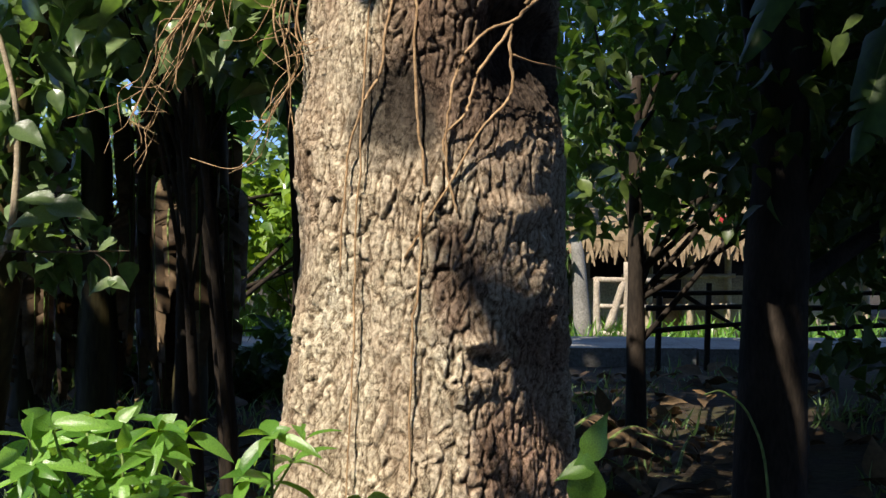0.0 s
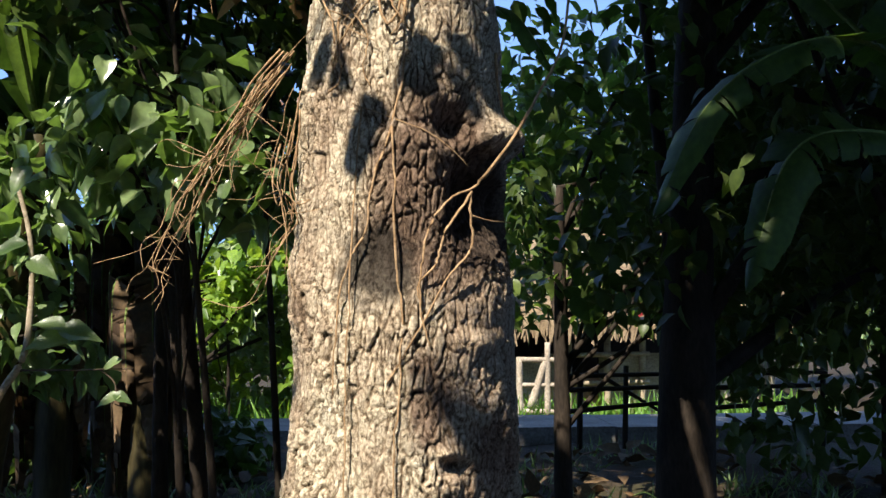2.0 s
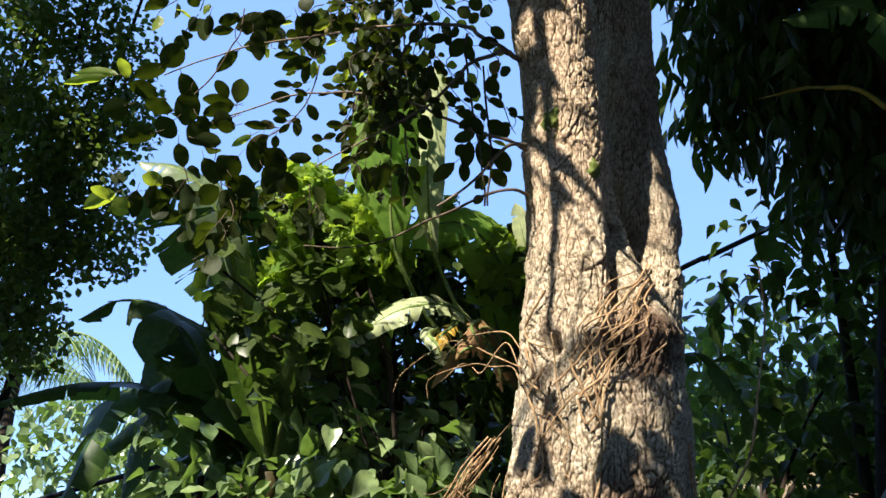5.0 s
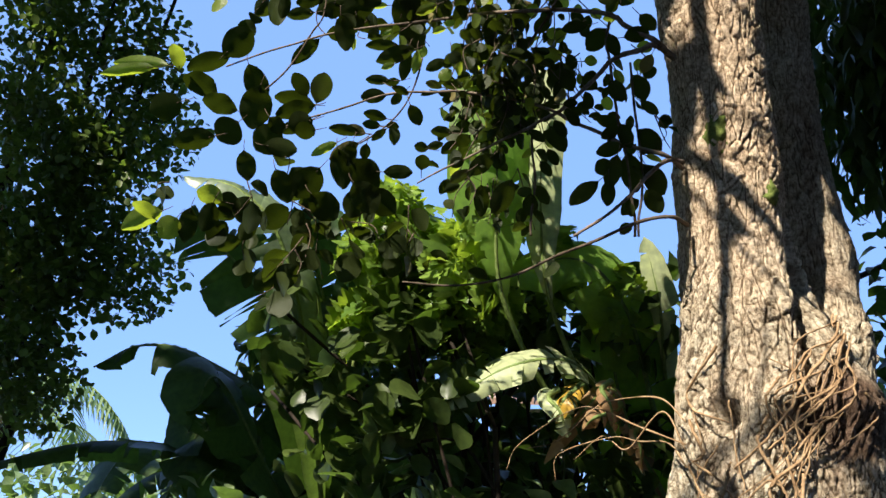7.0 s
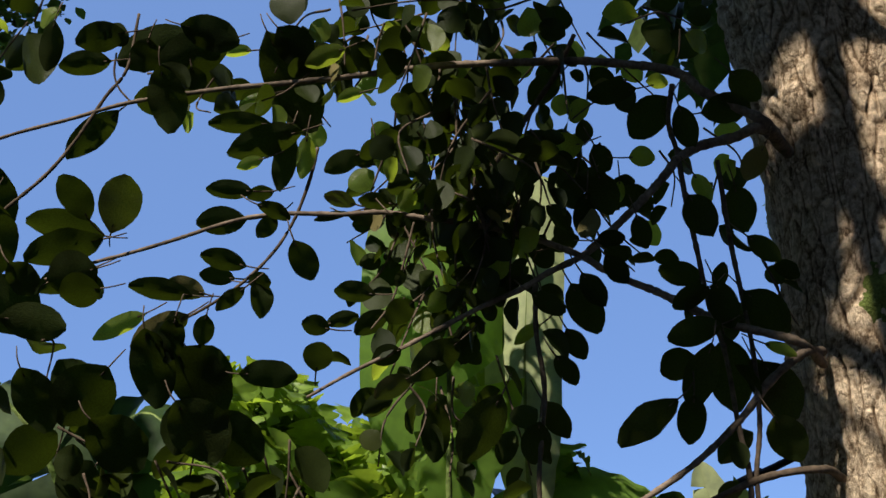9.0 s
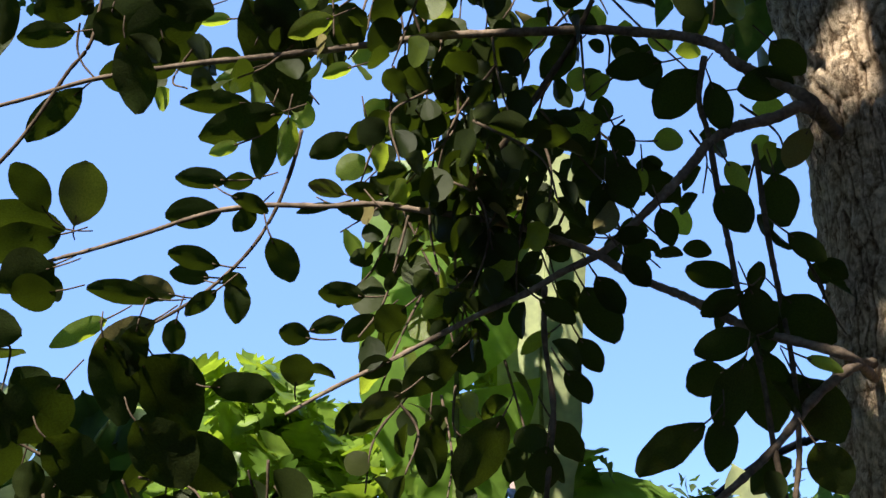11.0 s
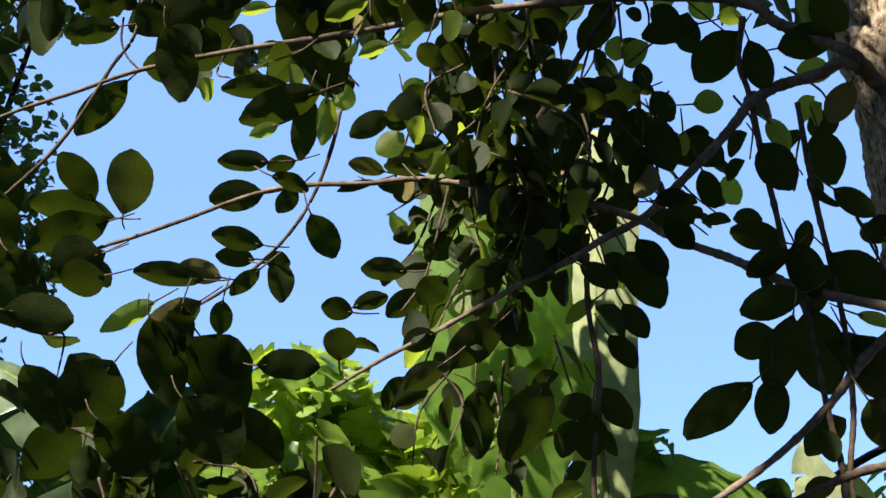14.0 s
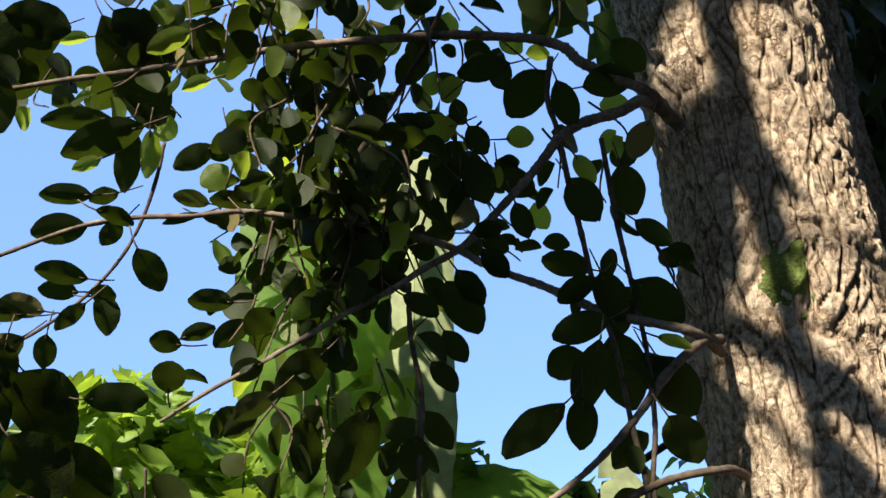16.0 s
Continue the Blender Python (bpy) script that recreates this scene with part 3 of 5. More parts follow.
SHADED_LEAVES = round_leaves(ROUND_LEAF, ((1.0, 0.2, 0.2, 0.01), (0.9, 0.35, 0.1, 0.02), (1.1, 0.1, 0.35, 0.015), (0.8, 0.5, 0.25, 0.02)))
YOUNG_LIT_LEAVES = round_leaves(YOUNG_LIT_LEAF, ((1.0, 0.2, 0.2, 0.02), (0.85, 0.4, 0.3, 0.02)), 9)
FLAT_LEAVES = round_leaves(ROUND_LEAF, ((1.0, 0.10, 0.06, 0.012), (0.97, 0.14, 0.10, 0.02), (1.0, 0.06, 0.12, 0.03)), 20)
RL = SHADED_LEAVES * 2 + YOUNG_LIT_LEAVES[:1]
vine = thing("climbing_vine", (-0.34, 3.2, 3.3), "woody climbing vine with round dark leaves, rooted on the tree", "vine")
VINES = (  # points, thick, thin, leaf gap, where leaves begin and end
    ([(-0.31, 3.28, 3.645), (-0.36, 3.2, 3.658), (-0.39, 3.2, 3.680), (-0.43, 3.2, 3.702), (-0.46, 3.2, 3.720), (-0.48, 3.2, 3.743), (-0.52, 3.2, 3.758), (-0.56, 3.2, 3.764), (-0.64, 3.2, 3.772), (-0.72, 3.2, 3.771), (-0.80, 3.2, 3.769), (-0.87, 3.2, 3.766), (-0.95, 3.2, 3.756), (-1.03, 3.2, 3.746), (-1.11, 3.2, 3.738), (-1.20, 3.2, 3.730), (-1.28, 3.2, 3.719), (-1.36, 3.2, 3.705), (-1.44, 3.2, 3.680), (-1.53, 3.2, 3.654), (-1.65, 3.2, 3.609)], 0.0095, 0.0024, 0.2, 0.55, 0.75),
    ([(-0.31, 3.28, 3.648), (-0.37, 3.2, 3.652), (-0.41, 3.2, 3.637), (-0.45, 3.2, 3.627), (-0.47, 3.2, 3.620), (-0.50, 3.2, 3.601), (-0.52, 3.2, 3.575), (-0.55, 3.2, 3.541), (-0.59, 3.2, 3.500), (-0.62, 3.2, 3.470), (-0.65, 3.2, 3.445), (-0.70, 3.2, 3.420), (-0.74, 3.2, 3.395), (-0.80, 3.2, 3.367), (-0.86, 3.2, 3.335), (-0.92, 3.2, 3.303), (-0.99, 3.2, 3.268), (-1.05, 3.2, 3.233)], 0.0095, 0.0024, 0.09, 0.62, 1.0),
    ([(-0.29, 3.28, 3.30), (-0.34, 3.2, 3.310), (-0.39, 3.2, 3.326), (-0.45, 3.2, 3.342), (-0.49, 3.2, 3.361), (-0.54, 3.2, 3.388), (-0.58, 3.2, 3.405), (-0.62, 3.2, 3.425), (-0.65, 3.2, 3.445), (-0.71, 3.2, 3.470), (-0.77, 3.2, 3.488), (-0.83, 3.2, 3.500), (-0.89, 3.2, 3.509), (-0.95, 3.2, 3.518), (-1.01, 3.2, 3.515), (-1.09, 3.2, 3.517), (-1.15, 3.2, 3.511), (-1.20, 3.2, 3.497), (-1.26, 3.2, 3.476), (-1.33, 3.2, 3.454), (-1.38, 3.2, 3.440), (-1.45, 3.2, 3.414)], 0.0072, 0.0024, 0.2, 0.45, 0.55),
    ([(-1.05, 3.2, 3.626), (-1.06, 3.2, 3.573), (-1.08, 3.2, 3.509), (-1.11, 3.2, 3.454), (-1.16, 3.2, 3.401), (-1.22, 3.2, 3.360), (-1.26, 3.2, 3.342)], 0.003, 0.002, 0.3, 0.6, 1.0),
    ([(-0.29, 3.28, 3.32), (-0.34, 3.2, 3.296), (-0.39, 3.2, 3.255), (-0.43, 3.2, 3.207), (-0.47, 3.2, 3.167), (-0.52, 3.2, 3.126), (-0.60, 3.2, 3.074)], 0.0075, 0.004, 0.2, 0.6, 1.0),
    ([(-0.28, 3.28, 3.13), (-0.33, 3.2, 3.13), (-0.42, 3.2, 3.115), (-0.54, 3.2, 3.06), (-0.64, 3.2, 3.02), (-0.78, 3.2, 2.955), (-0.93, 3.2, 2.93), (-1.08, 3.2, 2.94)], 0.0065, 0.0025, 0.2, 0.5, 1.0),
    ([(-0.50, 3.2, 3.728), (-0.51, 3.2, 3.666), (-0.50, 3.2, 3.613), (-0.49, 3.2, 3.523), (-0.48, 3.2, 3.453), (-0.47, 3.2, 3.379), (-0.45, 3.2, 3.292), (-0.44, 3.2, 3.194), (-0.43, 3.2, 3.125), (-0.43, 3.2, 3.073)], 0.0045, 0.004, 0.13, 0.3, 1.0),
    ([(-0.44, 3.2, 3.598), (-0.43, 3.2, 3.467), (-0.42, 3.2, 3.384), (-0.41, 3.2, 3.291), (-0.41, 3.2, 3.193), (-0.42, 3.2, 3.125), (-0.42, 3.2, 3.073)], 0.004, 0.0035, 0.13, 0.2, 1.0),
    ([(-1.53, 3.2, 3.523), (-1.47, 3.2, 3.583), (-1.43, 3.2, 3.641), (-1.39, 3.2, 3.717), (-1.36, 3.2, 3.768), (-1.35, 3.2, 3.867)], 0.003, 0.0025, 0.5, 0.9, 1.0),
    ([(-1.38, 3.2, 3.796), (-1.38, 3.2, 3.760), (-1.37, 3.2, 3.733), (-1.35, 3.2, 3.710)], 0.0018, 0.0015, 0.5, 0.9, 1.0),
    ([(-0.82, 3.2, 3.537), (-0.76, 3.2, 3.623), (-0.72, 3.2, 3.687), (-0.68, 3.2, 3.751), (-0.65, 3.2, 3.818)], 0.0055, 0.004, 0.12, 0.1, 1.0),
    ([(-0.72, 3.2, 3.402), (-0.72, 3.2, 3.327), (-0.71, 3.2, 3.241), (-0.72, 3.2, 3.128), (-0.72, 3.2, 3.075)], 0.004, 0.0035, 0.12, 0.2, 1.0),
    ([(-0.90, 3.2, 3.501), (-0.91, 3.2, 3.455), (-0.93, 3.2, 3.379), (-0.96, 3.2, 3.334)], 0.002, 0.0015, 0.5, 0.9, 1.0),
)
branches = [leafy_twig(vine, pts, a, b, RL, gap, 0.055, 40 + i, start, end=end, material=VINE_BARK if a > 0.007 else TWIG) for i, (pts, a, b, gap, start, end) in enumerate(VINES)]
r = np.random.default_rng(3)
# single leaves on short stalks: x and z of base and tip, width
LEAVES_UPPER = ((-1.460, 3.817, -1.483, 3.758, 0.040), (-1.393, 3.792, -1.477, 3.787, 0.043), (-1.361, 3.819, -1.440, 3.810, 0.049), (-1.270, 3.846, -1.393, 3.810, 0.069), (-1.196, 3.809, -1.313, 3.778, 0.073), (-1.267, 3.817, -1.174, 3.796, 0.056), (-1.259, 3.773, -1.250, 3.741, 0.038), (-1.292, 3.742, -1.281, 3.663, 0.067), (-1.372, 3.701, -1.463, 3.648, 0.046), (-1.125, 3.668, -1.222, 3.671, 0.036), (-1.066, 3.631, -1.181, 3.607, 0.053), (-1.134, 3.813, -1.065, 3.694, 0.090), (-1.116, 3.816, -1.067, 3.774, 0.059), (-1.008, 3.775, -1.008, 3.805, 0.033), (-1.087, 3.640, -1.112, 3.571, 0.037), (-1.312, 3.789, -1.329, 3.749, 0.048))
LEAVES_OUTER = ((-1.388, 3.502, -1.420, 3.557, 0.051), (-1.376, 3.508, -1.336, 3.581, 0.067), (-1.360, 3.467, -1.478, 3.450, 0.058), (-1.385, 3.443, -1.479, 3.416, 0.046), (-1.390, 3.421, -1.367, 3.389, 0.032), (-1.486, 3.421, -1.450, 3.385, 0.054), (-1.519, 3.360, -1.417, 3.348, 0.059), (-1.142, 3.546, -1.212, 3.551, 0.032), (-1.121, 3.570, -1.163, 3.565, 0.027), (-1.153, 3.507, -1.229, 3.505, 0.045), (-1.129, 3.513, -1.080, 3.498, 0.030), (-1.109, 3.515, -1.141, 3.493, 0.028), (-1.146, 3.428, -1.212, 3.444, 0.035), (-1.174, 3.428, -1.227, 3.435, 0.030), (-1.145, 3.408, -1.110, 3.410, 0.032), (-1.070, 3.451, -1.046, 3.405, 0.043), (-0.957, 3.395, -1.018, 3.402, 0.036))
LEAVES_LOW = ((-1.218, 3.376, -1.308, 3.391, 0.037), (-1.214, 3.398, -1.272, 3.414, 0.037), (-1.143, 3.389, -1.187, 3.365, 0.024), (-1.209, 3.365, -1.222, 3.328, 0.032), (-1.226, 3.353, -1.313, 3.316, 0.047), (-1.232, 3.336, -1.252, 3.284, 0.039), (-1.247, 3.305, -1.179, 3.224, 0.089), (-1.277, 3.319, -1.266, 3.228, 0.066), (-1.235, 3.314, -1.183, 3.256, 0.080), (-1.332, 3.271, -1.414, 3.206, 0.088), (-1.222, 3.212, -1.164, 3.147, 0.092), (-1.359, 3.201, -1.289, 3.144, 0.097), (-1.194, 3.194, -1.108, 3.147, 0.085), (-1.474, 3.280, -1.442, 3.204, 0.077), (-1.150, 3.268, -1.063, 3.269, 0.043), (-1.035, 3.265, -1.026, 3.301, 0.043))
LEAVES_MIDDLE = ((-1.016, 3.324, -1.055, 3.333, 0.033), (-1.030, 3.349, -0.980, 3.362, 0.027), (-0.897, 3.367, -0.936, 3.345, 0.041), (-0.939, 3.370, -0.989, 3.344, 0.035), (-0.915, 3.302, -0.957, 3.289, 0.034), (-0.909, 3.410, -0.922, 3.390, 0.016), (-0.991, 3.541, -1.039, 3.554, 0.031), (-0.929, 3.524, -0.982, 3.531, 0.029), (-1.005, 3.529, -0.955, 3.519, 0.022), (-0.997, 3.516, -1.051, 3.508, 0.014), (-0.932, 3.497, -0.911, 3.483, 0.024), (-0.982, 3.622, -1.041, 3.601, 0.034), (-0.772, 3.223, -0.827, 3.145, 0.061), (-0.865, 3.230, -0.868, 3.158, 0.045), (-0.829, 3.312, -0.900, 3.269, 0.051), (-0.897, 3.251, -0.950, 3.227, 0.035))
LEAVES_UPRIGHT = ((-0.563, 3.699, -0.637, 3.691, 0.039), (-0.508, 3.707, -0.564, 3.660, 0.063), (-0.500, 3.671, -0.477, 3.621, 0.038), (-0.623, 3.639, -0.599, 3.607, 0.035), (-0.458, 3.681, -0.385, 3.691, 0.052), (-0.628, 3.554, -0.608, 3.506, 0.045), (-0.641, 3.572, -0.679, 3.546, 0.039), (-0.643, 3.530, -0.649, 3.479, 0.034), (-0.585, 3.568, -0.535, 3.542, 0.042), (-0.569, 3.503, -0.552, 3.464, 0.031), (-0.498, 3.517, -0.461, 3.472, 0.051), (-0.418, 3.556, -0.400, 3.501, 0.053), (-0.412, 3.463, -0.362, 3.435, 0.031), (-0.672, 3.763, -0.721, 3.728, 0.047), (-0.412, 3.743, -0.366, 3.710, 0.045), (-0.381, 3.596, -0.406, 3.557, 0.039))
LEAVES_CLUSTER = ((-0.632, 3.456, -0.590, 3.460, 0.026), (-0.616, 3.463, -0.580, 3.450, 0.031), (-0.619, 3.434, -0.587, 3.403, 0.033), (-0.697, 3.475, -0.651, 3.489, 0.032), (-0.670, 3.394, -0.627, 3.338, 0.052), (-0.656, 3.400, -0.622, 3.363, 0.035), (-0.676, 3.335, -0.648, 3.299, 0.032), (-0.695, 3.284, -0.664, 3.252, 0.032), (-0.712, 3.233, -0.674, 3.190, 0.038), (-0.719, 3.192, -0.728, 3.143, 0.043), (-0.727, 3.371, -0.682, 3.349, 0.032), (-0.467, 3.415, -0.538, 3.433, 0.038), (-0.472, 3.386, -0.523, 3.363, 0.037), (-0.442, 3.407, -0.440, 3.445, 0.026), (-0.420, 3.383, -0.356, 3.336, 0.058), (-0.470, 3.384, -0.441, 3.331, 0.043))
LEAVES_LOWER_RIGHT = ((-0.462, 3.325, -0.537, 3.309, 0.043), (-0.491, 3.295, -0.540, 3.276, 0.054), (-0.478, 3.296, -0.503, 3.223, 0.050), (-0.449, 3.320, -0.424, 3.231, 0.066), (-0.503, 3.229, -0.505, 3.173, 0.043), (-0.532, 3.214, -0.611, 3.166, 0.050), (-0.400, 3.281, -0.348, 3.213, 0.064), (-0.400, 3.195, -0.357, 3.146, 0.054), (-0.408, 3.294, -0.377, 3.243, 0.043))
# young leaves, and sunlit older ones given the bright colour
LEAVES_YOUNG_LIT = ((-1.125, 3.588, -1.164, 3.579, 0.020), (-1.135, 3.726, -1.180, 3.717, 0.018), (-1.009, 3.784, -1.072, 3.766, 0.033), (-1.171, 3.820, -1.214, 3.819, 0.025), (-1.291, 3.356, -1.367, 3.330, 0.029), (-0.895, 3.532, -0.919, 3.514, 0.034), (-0.961, 3.643, -0.946, 3.601, 0.030), (-1.061, 3.627, -1.069, 3.580, 0.035), (-0.638, 3.646, -0.715, 3.631, 0.051), (-0.573, 3.605, -0.535, 3.607, 0.039), (-0.487, 3.553, -0.461, 3.524, 0.026), (-0.588, 3.570, -0.587, 3.547, 0.020), (-0.399, 3.303, -0.355, 3.292, 0.018), (-0.712, 3.349, -0.750, 3.329, 0.025), (-0.837, 3.395, -0.876, 3.368, 0.032), (-0.977, 3.699, -1.017, 3.692, 0.026))
LEAVES_FAR = ((-1.656, 3.640, -1.557, 3.696, 0.090), (-1.574, 3.606, -1.543, 3.514, 0.077), (-1.518, 3.520, -1.562, 3.423, 0.096), (-1.651, 3.656, -1.789, 3.632, 0.065), (-1.676, 3.531, -1.771, 3.574, 0.082), (-1.596, 3.455, -1.690, 3.489, 0.072), (-1.378, 3.494, -1.493, 3.517, 0.064), (-1.364, 3.422, -1.437, 3.408, 0.076), (-1.468, 3.408, -1.555, 3.370, 0.098), (-1.591, 3.422, -1.659, 3.382, 0.094), (-1.649, 3.368, -1.775, 3.354, 0.072), (-1.569, 3.335, -1.567, 3.266, 0.060), (-1.768, 3.485, -1.869, 3.465, 0.086), (-1.655, 3.181, -1.698, 3.114, 0.060), (-1.706, 3.150, -1.740, 3.072, 0.059), (-1.351, 3.385, -1.411, 3.381, 0.059))
LEAVES_FAR_YOUNG = ((-1.791, 3.596, -1.792, 3.661, 0.051), (-1.843, 3.629, -1.999, 3.645, 0.048), (-1.866, 3.601, -2.028, 3.595, 0.039), (-1.817, 3.160, -1.937, 3.130, 0.077), (-1.751, 3.125, -1.805, 3.081, 0.072), (-1.817, 3.120, -1.867, 3.168, 0.055), (-1.635, 3.192, -1.704, 3.222, 0.064))
LEAF_FACE = np.array((0, 0.75, 0.66)) / math.hypot(0.75, 0.66)


def stalked_leaf(x0, z0, x1, z1, width, y, mesh):
    """One leaf that hangs by its base, its underside to the front."""
    lift = -(z1 - z0) * LEAF_FACE[2] / LEAF_FACE[1]
    base, tip = np.array([x0, y - lift / 2, z0]), np.array([x1, y + lift / 2, z1])
    d = tip - base
    size = np.linalg.norm(d)
    m = frames_of(base, d, LEAF_FACE + r.normal(0, 0.10, 3), size, width * 1.2)[0]
    out = d / size
    stem = part("leaf_stalk", (*tube(smooth_line([base + out * size * 0.15, base - out * 0.012 + (0, 0.005, 0.003), base - out * 0.03 + (0, 0.02, 0.012)], 4), 0.0015, 0.001, 5), TWIG), vine)
    ob = new("leaf", mesh)
    ob.parent = stem
    ob.matrix_basis = Matrix(m.tolist())


for some in (LEAVES_UPPER, LEAVES_OUTER, LEAVES_LOW, LEAVES_MIDDLE, LEAVES_UPRIGHT, LEAVES_CLUSTER, LEAVES_LOWER_RIGHT, LEAVES_FAR, LEAVES_YOUNG_LIT, LEAVES_FAR_YOUNG):
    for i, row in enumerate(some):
        stalked_leaf(*row, 3.2 + 0.02 * (i * 3 % 5 - 2), YOUNG_LIT_LEAVES[i % 2] if some in (LEAVES_YOUNG_LIT, LEAVES_FAR_YOUNG) else FLAT_LEAVES[i % 3])


def twigs(count, x, y, z, fall, size, gap, seed, spread=0.06, kinds=RL, loose=0.3):
    """Short side twigs of the vine within a space, hanging and spreading."""
    for i in range(count):
        p = np.array([r.uniform(*x), r.uniform(*y), r.uniform(*z)])
        q = p + (r.normal(0, spread), r.normal(0, spread * 0.7), -r.uniform(*fall))
        leafy_twig(vine, [p, (p + q) / 2 + r.normal(0, 0.015, 3), q], 0.0022, 0.0012, kinds, gap, size, seed + i, 0.05, hang=0.5, face=(0.05, 0.55, 0.83), loose=loose)


twigs(38, (-0.94, -0.72), (3.14, 3.5), (3.5, 3.84), (0.08, 0.2), 0.05, 0.026, 1600)
twigs(24, (-1.08, -0.58), (3.2, 3.5), (3.74, 3.98), (0.04, 0.14), 0.055, 0.03, 1700, 0.07)
twigs(9, (-0.94, -0.76), (3.16, 3.44), (3.24, 3.5), (0.08, 0.2), 0.05, 0.03, 650)
twigs(12, (-0.72, -0.52), (3.2, 3.45), (3.56, 3.80), (0.05, 0.12), 0.042, 0.04, 690)
twigs(6, (-0.52, -0.36), (3.24, 3.42), (3.40, 3.80), (0.05, 0.12), 0.05, 0.045, 710)
twigs(20, (-1.25, -0.40), (3.15, 3.45), (3.80, 4.0), (0.02, 0.12), 0.062, 0.04, 730, 0.09)
twigs(6, (-1.75, -1.2), (3.1, 3.4), (3.82, 4.02), (-0.06, 0.08), 0.08, 0.05, 755, 0.14)
twigs(6, (-1.28, -1.0), (3.25, 3.5), (3.10, 3.24), (0.05, 0.12), 0.07, 0.036, 770, 0.07, SHADED_LEAVES)
twigs(10, (-1.62, -1.22), (3.22, 3.5), (3.04, 3.22), (0.05, 0.16), 0.085, 0.04, 790, 0.08, SHADED_LEAVES, 0.22)
twigs(4, (-1.85, -1.44), (3.22, 3.45), (3.25, 3.42), (0.04, 0.14), 0.085, 0.045, 820, 0.07, SHADED_LEAVES, 0.22)

# ---- roots of the vine on the bark, and the tangle beside the trunk ----
roots = thing("vine_roots", (0, 3.05, 1.8), "thin tan woody vine roots running down the bark", "vine roots")


def bark_y(x, z, out=0.019):
    """The front of the bark, of the trunk or of the second stem."""
    front = []
    for a, b, yc, deep in ((np.interp(z, AX_Z, AX_L), np.interp(z, AX_Z, AX_R), 3.38, 0.95),
                           (np.interp(z, LIMB_Z, LIMB_L), np.interp(z, LIMB_Z, LIMB_R), limb_y(z), 1.1)):
        u = (x - (a + b) / 2) / ((b - a) / 2)
        if abs(u) < 1 and (yc < 3.4 or z > 2.3):
            front.append(yc - (b - a) / 2 * deep * math.sqrt(1 - u * u))
    return min(front, default=3.40) - out - max(0, bumps_at(x, z)) * 0.9


def bark_root(xz, r0, seed, material=None):
    q = np.random.default_rng(seed)
    flat = smooth_line([(x, 0, z) for x, z in xz], 9)
    flat[:, 0] += np.cumsum(q.normal(0, 0.0018, len(flat)))
    line = np.array([(x, bark_y(x, z), z) for x, _, z in flat])
    part("root", (*tube(line, r0, r0 * 0.6, 6, 0.12), material or ROOT), roots)


bark_root([(-0.16, 2.05), (-0.18, 1.85), (-0.195, 1.6), (-0.205, 1.3), (-0.215, 1.0), (-0.22, 0.7), (-0.23, 0.4)], 0.0032, 1)
bark_root([(-0.065, 2.0), (-0.124, 1.841), (-0.15, 1.692), (-0.191, 1.61), (-0.224, 1.496), (-0.241, 1.365), (-0.25, 1.2)], 0.0046, 12)
bark_root([(-0.021, 2.42), (-0.036, 2.141), (-0.065, 2.0), (-0.062, 1.807), (-0.06, 1.576), (-0.042, 1.428), (-0.054, 1.298), (-0.065, 1.15), (-0.075, 1.0), (-0.08, 0.6)], 0.0046, 2)
bark_root([(0.283, 1.938), (0.19, 1.822), (0.107, 1.773), (0.04, 1.691), (0.014, 1.575), (0.017, 1.428), (0.035, 1.34)], 0.0048, 3)
bark_root([(0.17, 1.80), (0.089, 1.674), (0.055, 1.575), (0.013, 1.526), (0.02, 1.46)], 0.0045, 4)
bark_root([(0.17, 1.80), (0.164, 1.731), (0.168, 1.624), (0.104, 1.542), (0.02, 1.379), (-0.063, 1.233)], 0.0046, 5)
bark_root([(0.164, 1.726), (0.221, 1.714), (0.284, 1.719)], 0.0034, 6)
bark_root([(-0.189, 2.066), (-0.057, 2.007), (0.059, 1.956), (0.141, 1.873)], 0.0024, 13)
bark_root([(-0.03, 2.45), (-0.10, 2.38), (-0.07, 2.30), (-0.02, 2.36), (-0.03, 2.46)], 0.006, 7)
bark_root([(0.26, 2.25), (0.28, 2.1), (0.285, 2.0)], 0.006, 8)
r = np.random.default_rng(11)
for i in range(30):
    # the matted roots round the fork, most of them slanting down from its right side
    down = i % 3 > 0
    x, z = (r.uniform(-0.02, 0.20), r.uniform(2.55, 2.95)) if down else (r.uniform(-0.30, -0.05), r.uniform(2.45, 2.75))
    n = r.integers(3, 7)
    lean = -r.uniform(0.3, 1.3) if down else r.uniform(-0.4, 0.7)
    bark_root([(np.clip(x + lean * 0.05 * k + r.normal(0, 0.03), -0.30, 0.22), z - 0.075 * k + r.normal(0, 0.016)) for k in range(n)], r.uniform(0.002, 0.0055), 100 + i)
def moss_patch(cx, cz, rx, rz, seed):
    v, n = [], 22
    for j in range(n):
        for i in range(n):
            u, w = 2 * i / (n - 1) - 1, 2 * j / (n - 1) - 1
            x, z = cx + u * rx, cz + w * rz
            d = math.hypot(u, w) + 0.55 * noise.noise(Vector((x * 38, z * 38, seed)))
            v.append((x, bark_y(x, z, -0.05 + 0.066 * max(0, 1 - d) ** 0.3 + 0.006 * noise.noise(Vector((x * 160, z * 160, seed)))), z))
    f = [(j * n + i, j * n + i + 1, (j + 1) * n + i + 1, (j + 1) * n + i) for j in range(n - 1) for i in range(n - 1)]
    part("moss", big_mesh("moss", v, f, MOSS), tree, "patch of green moss")


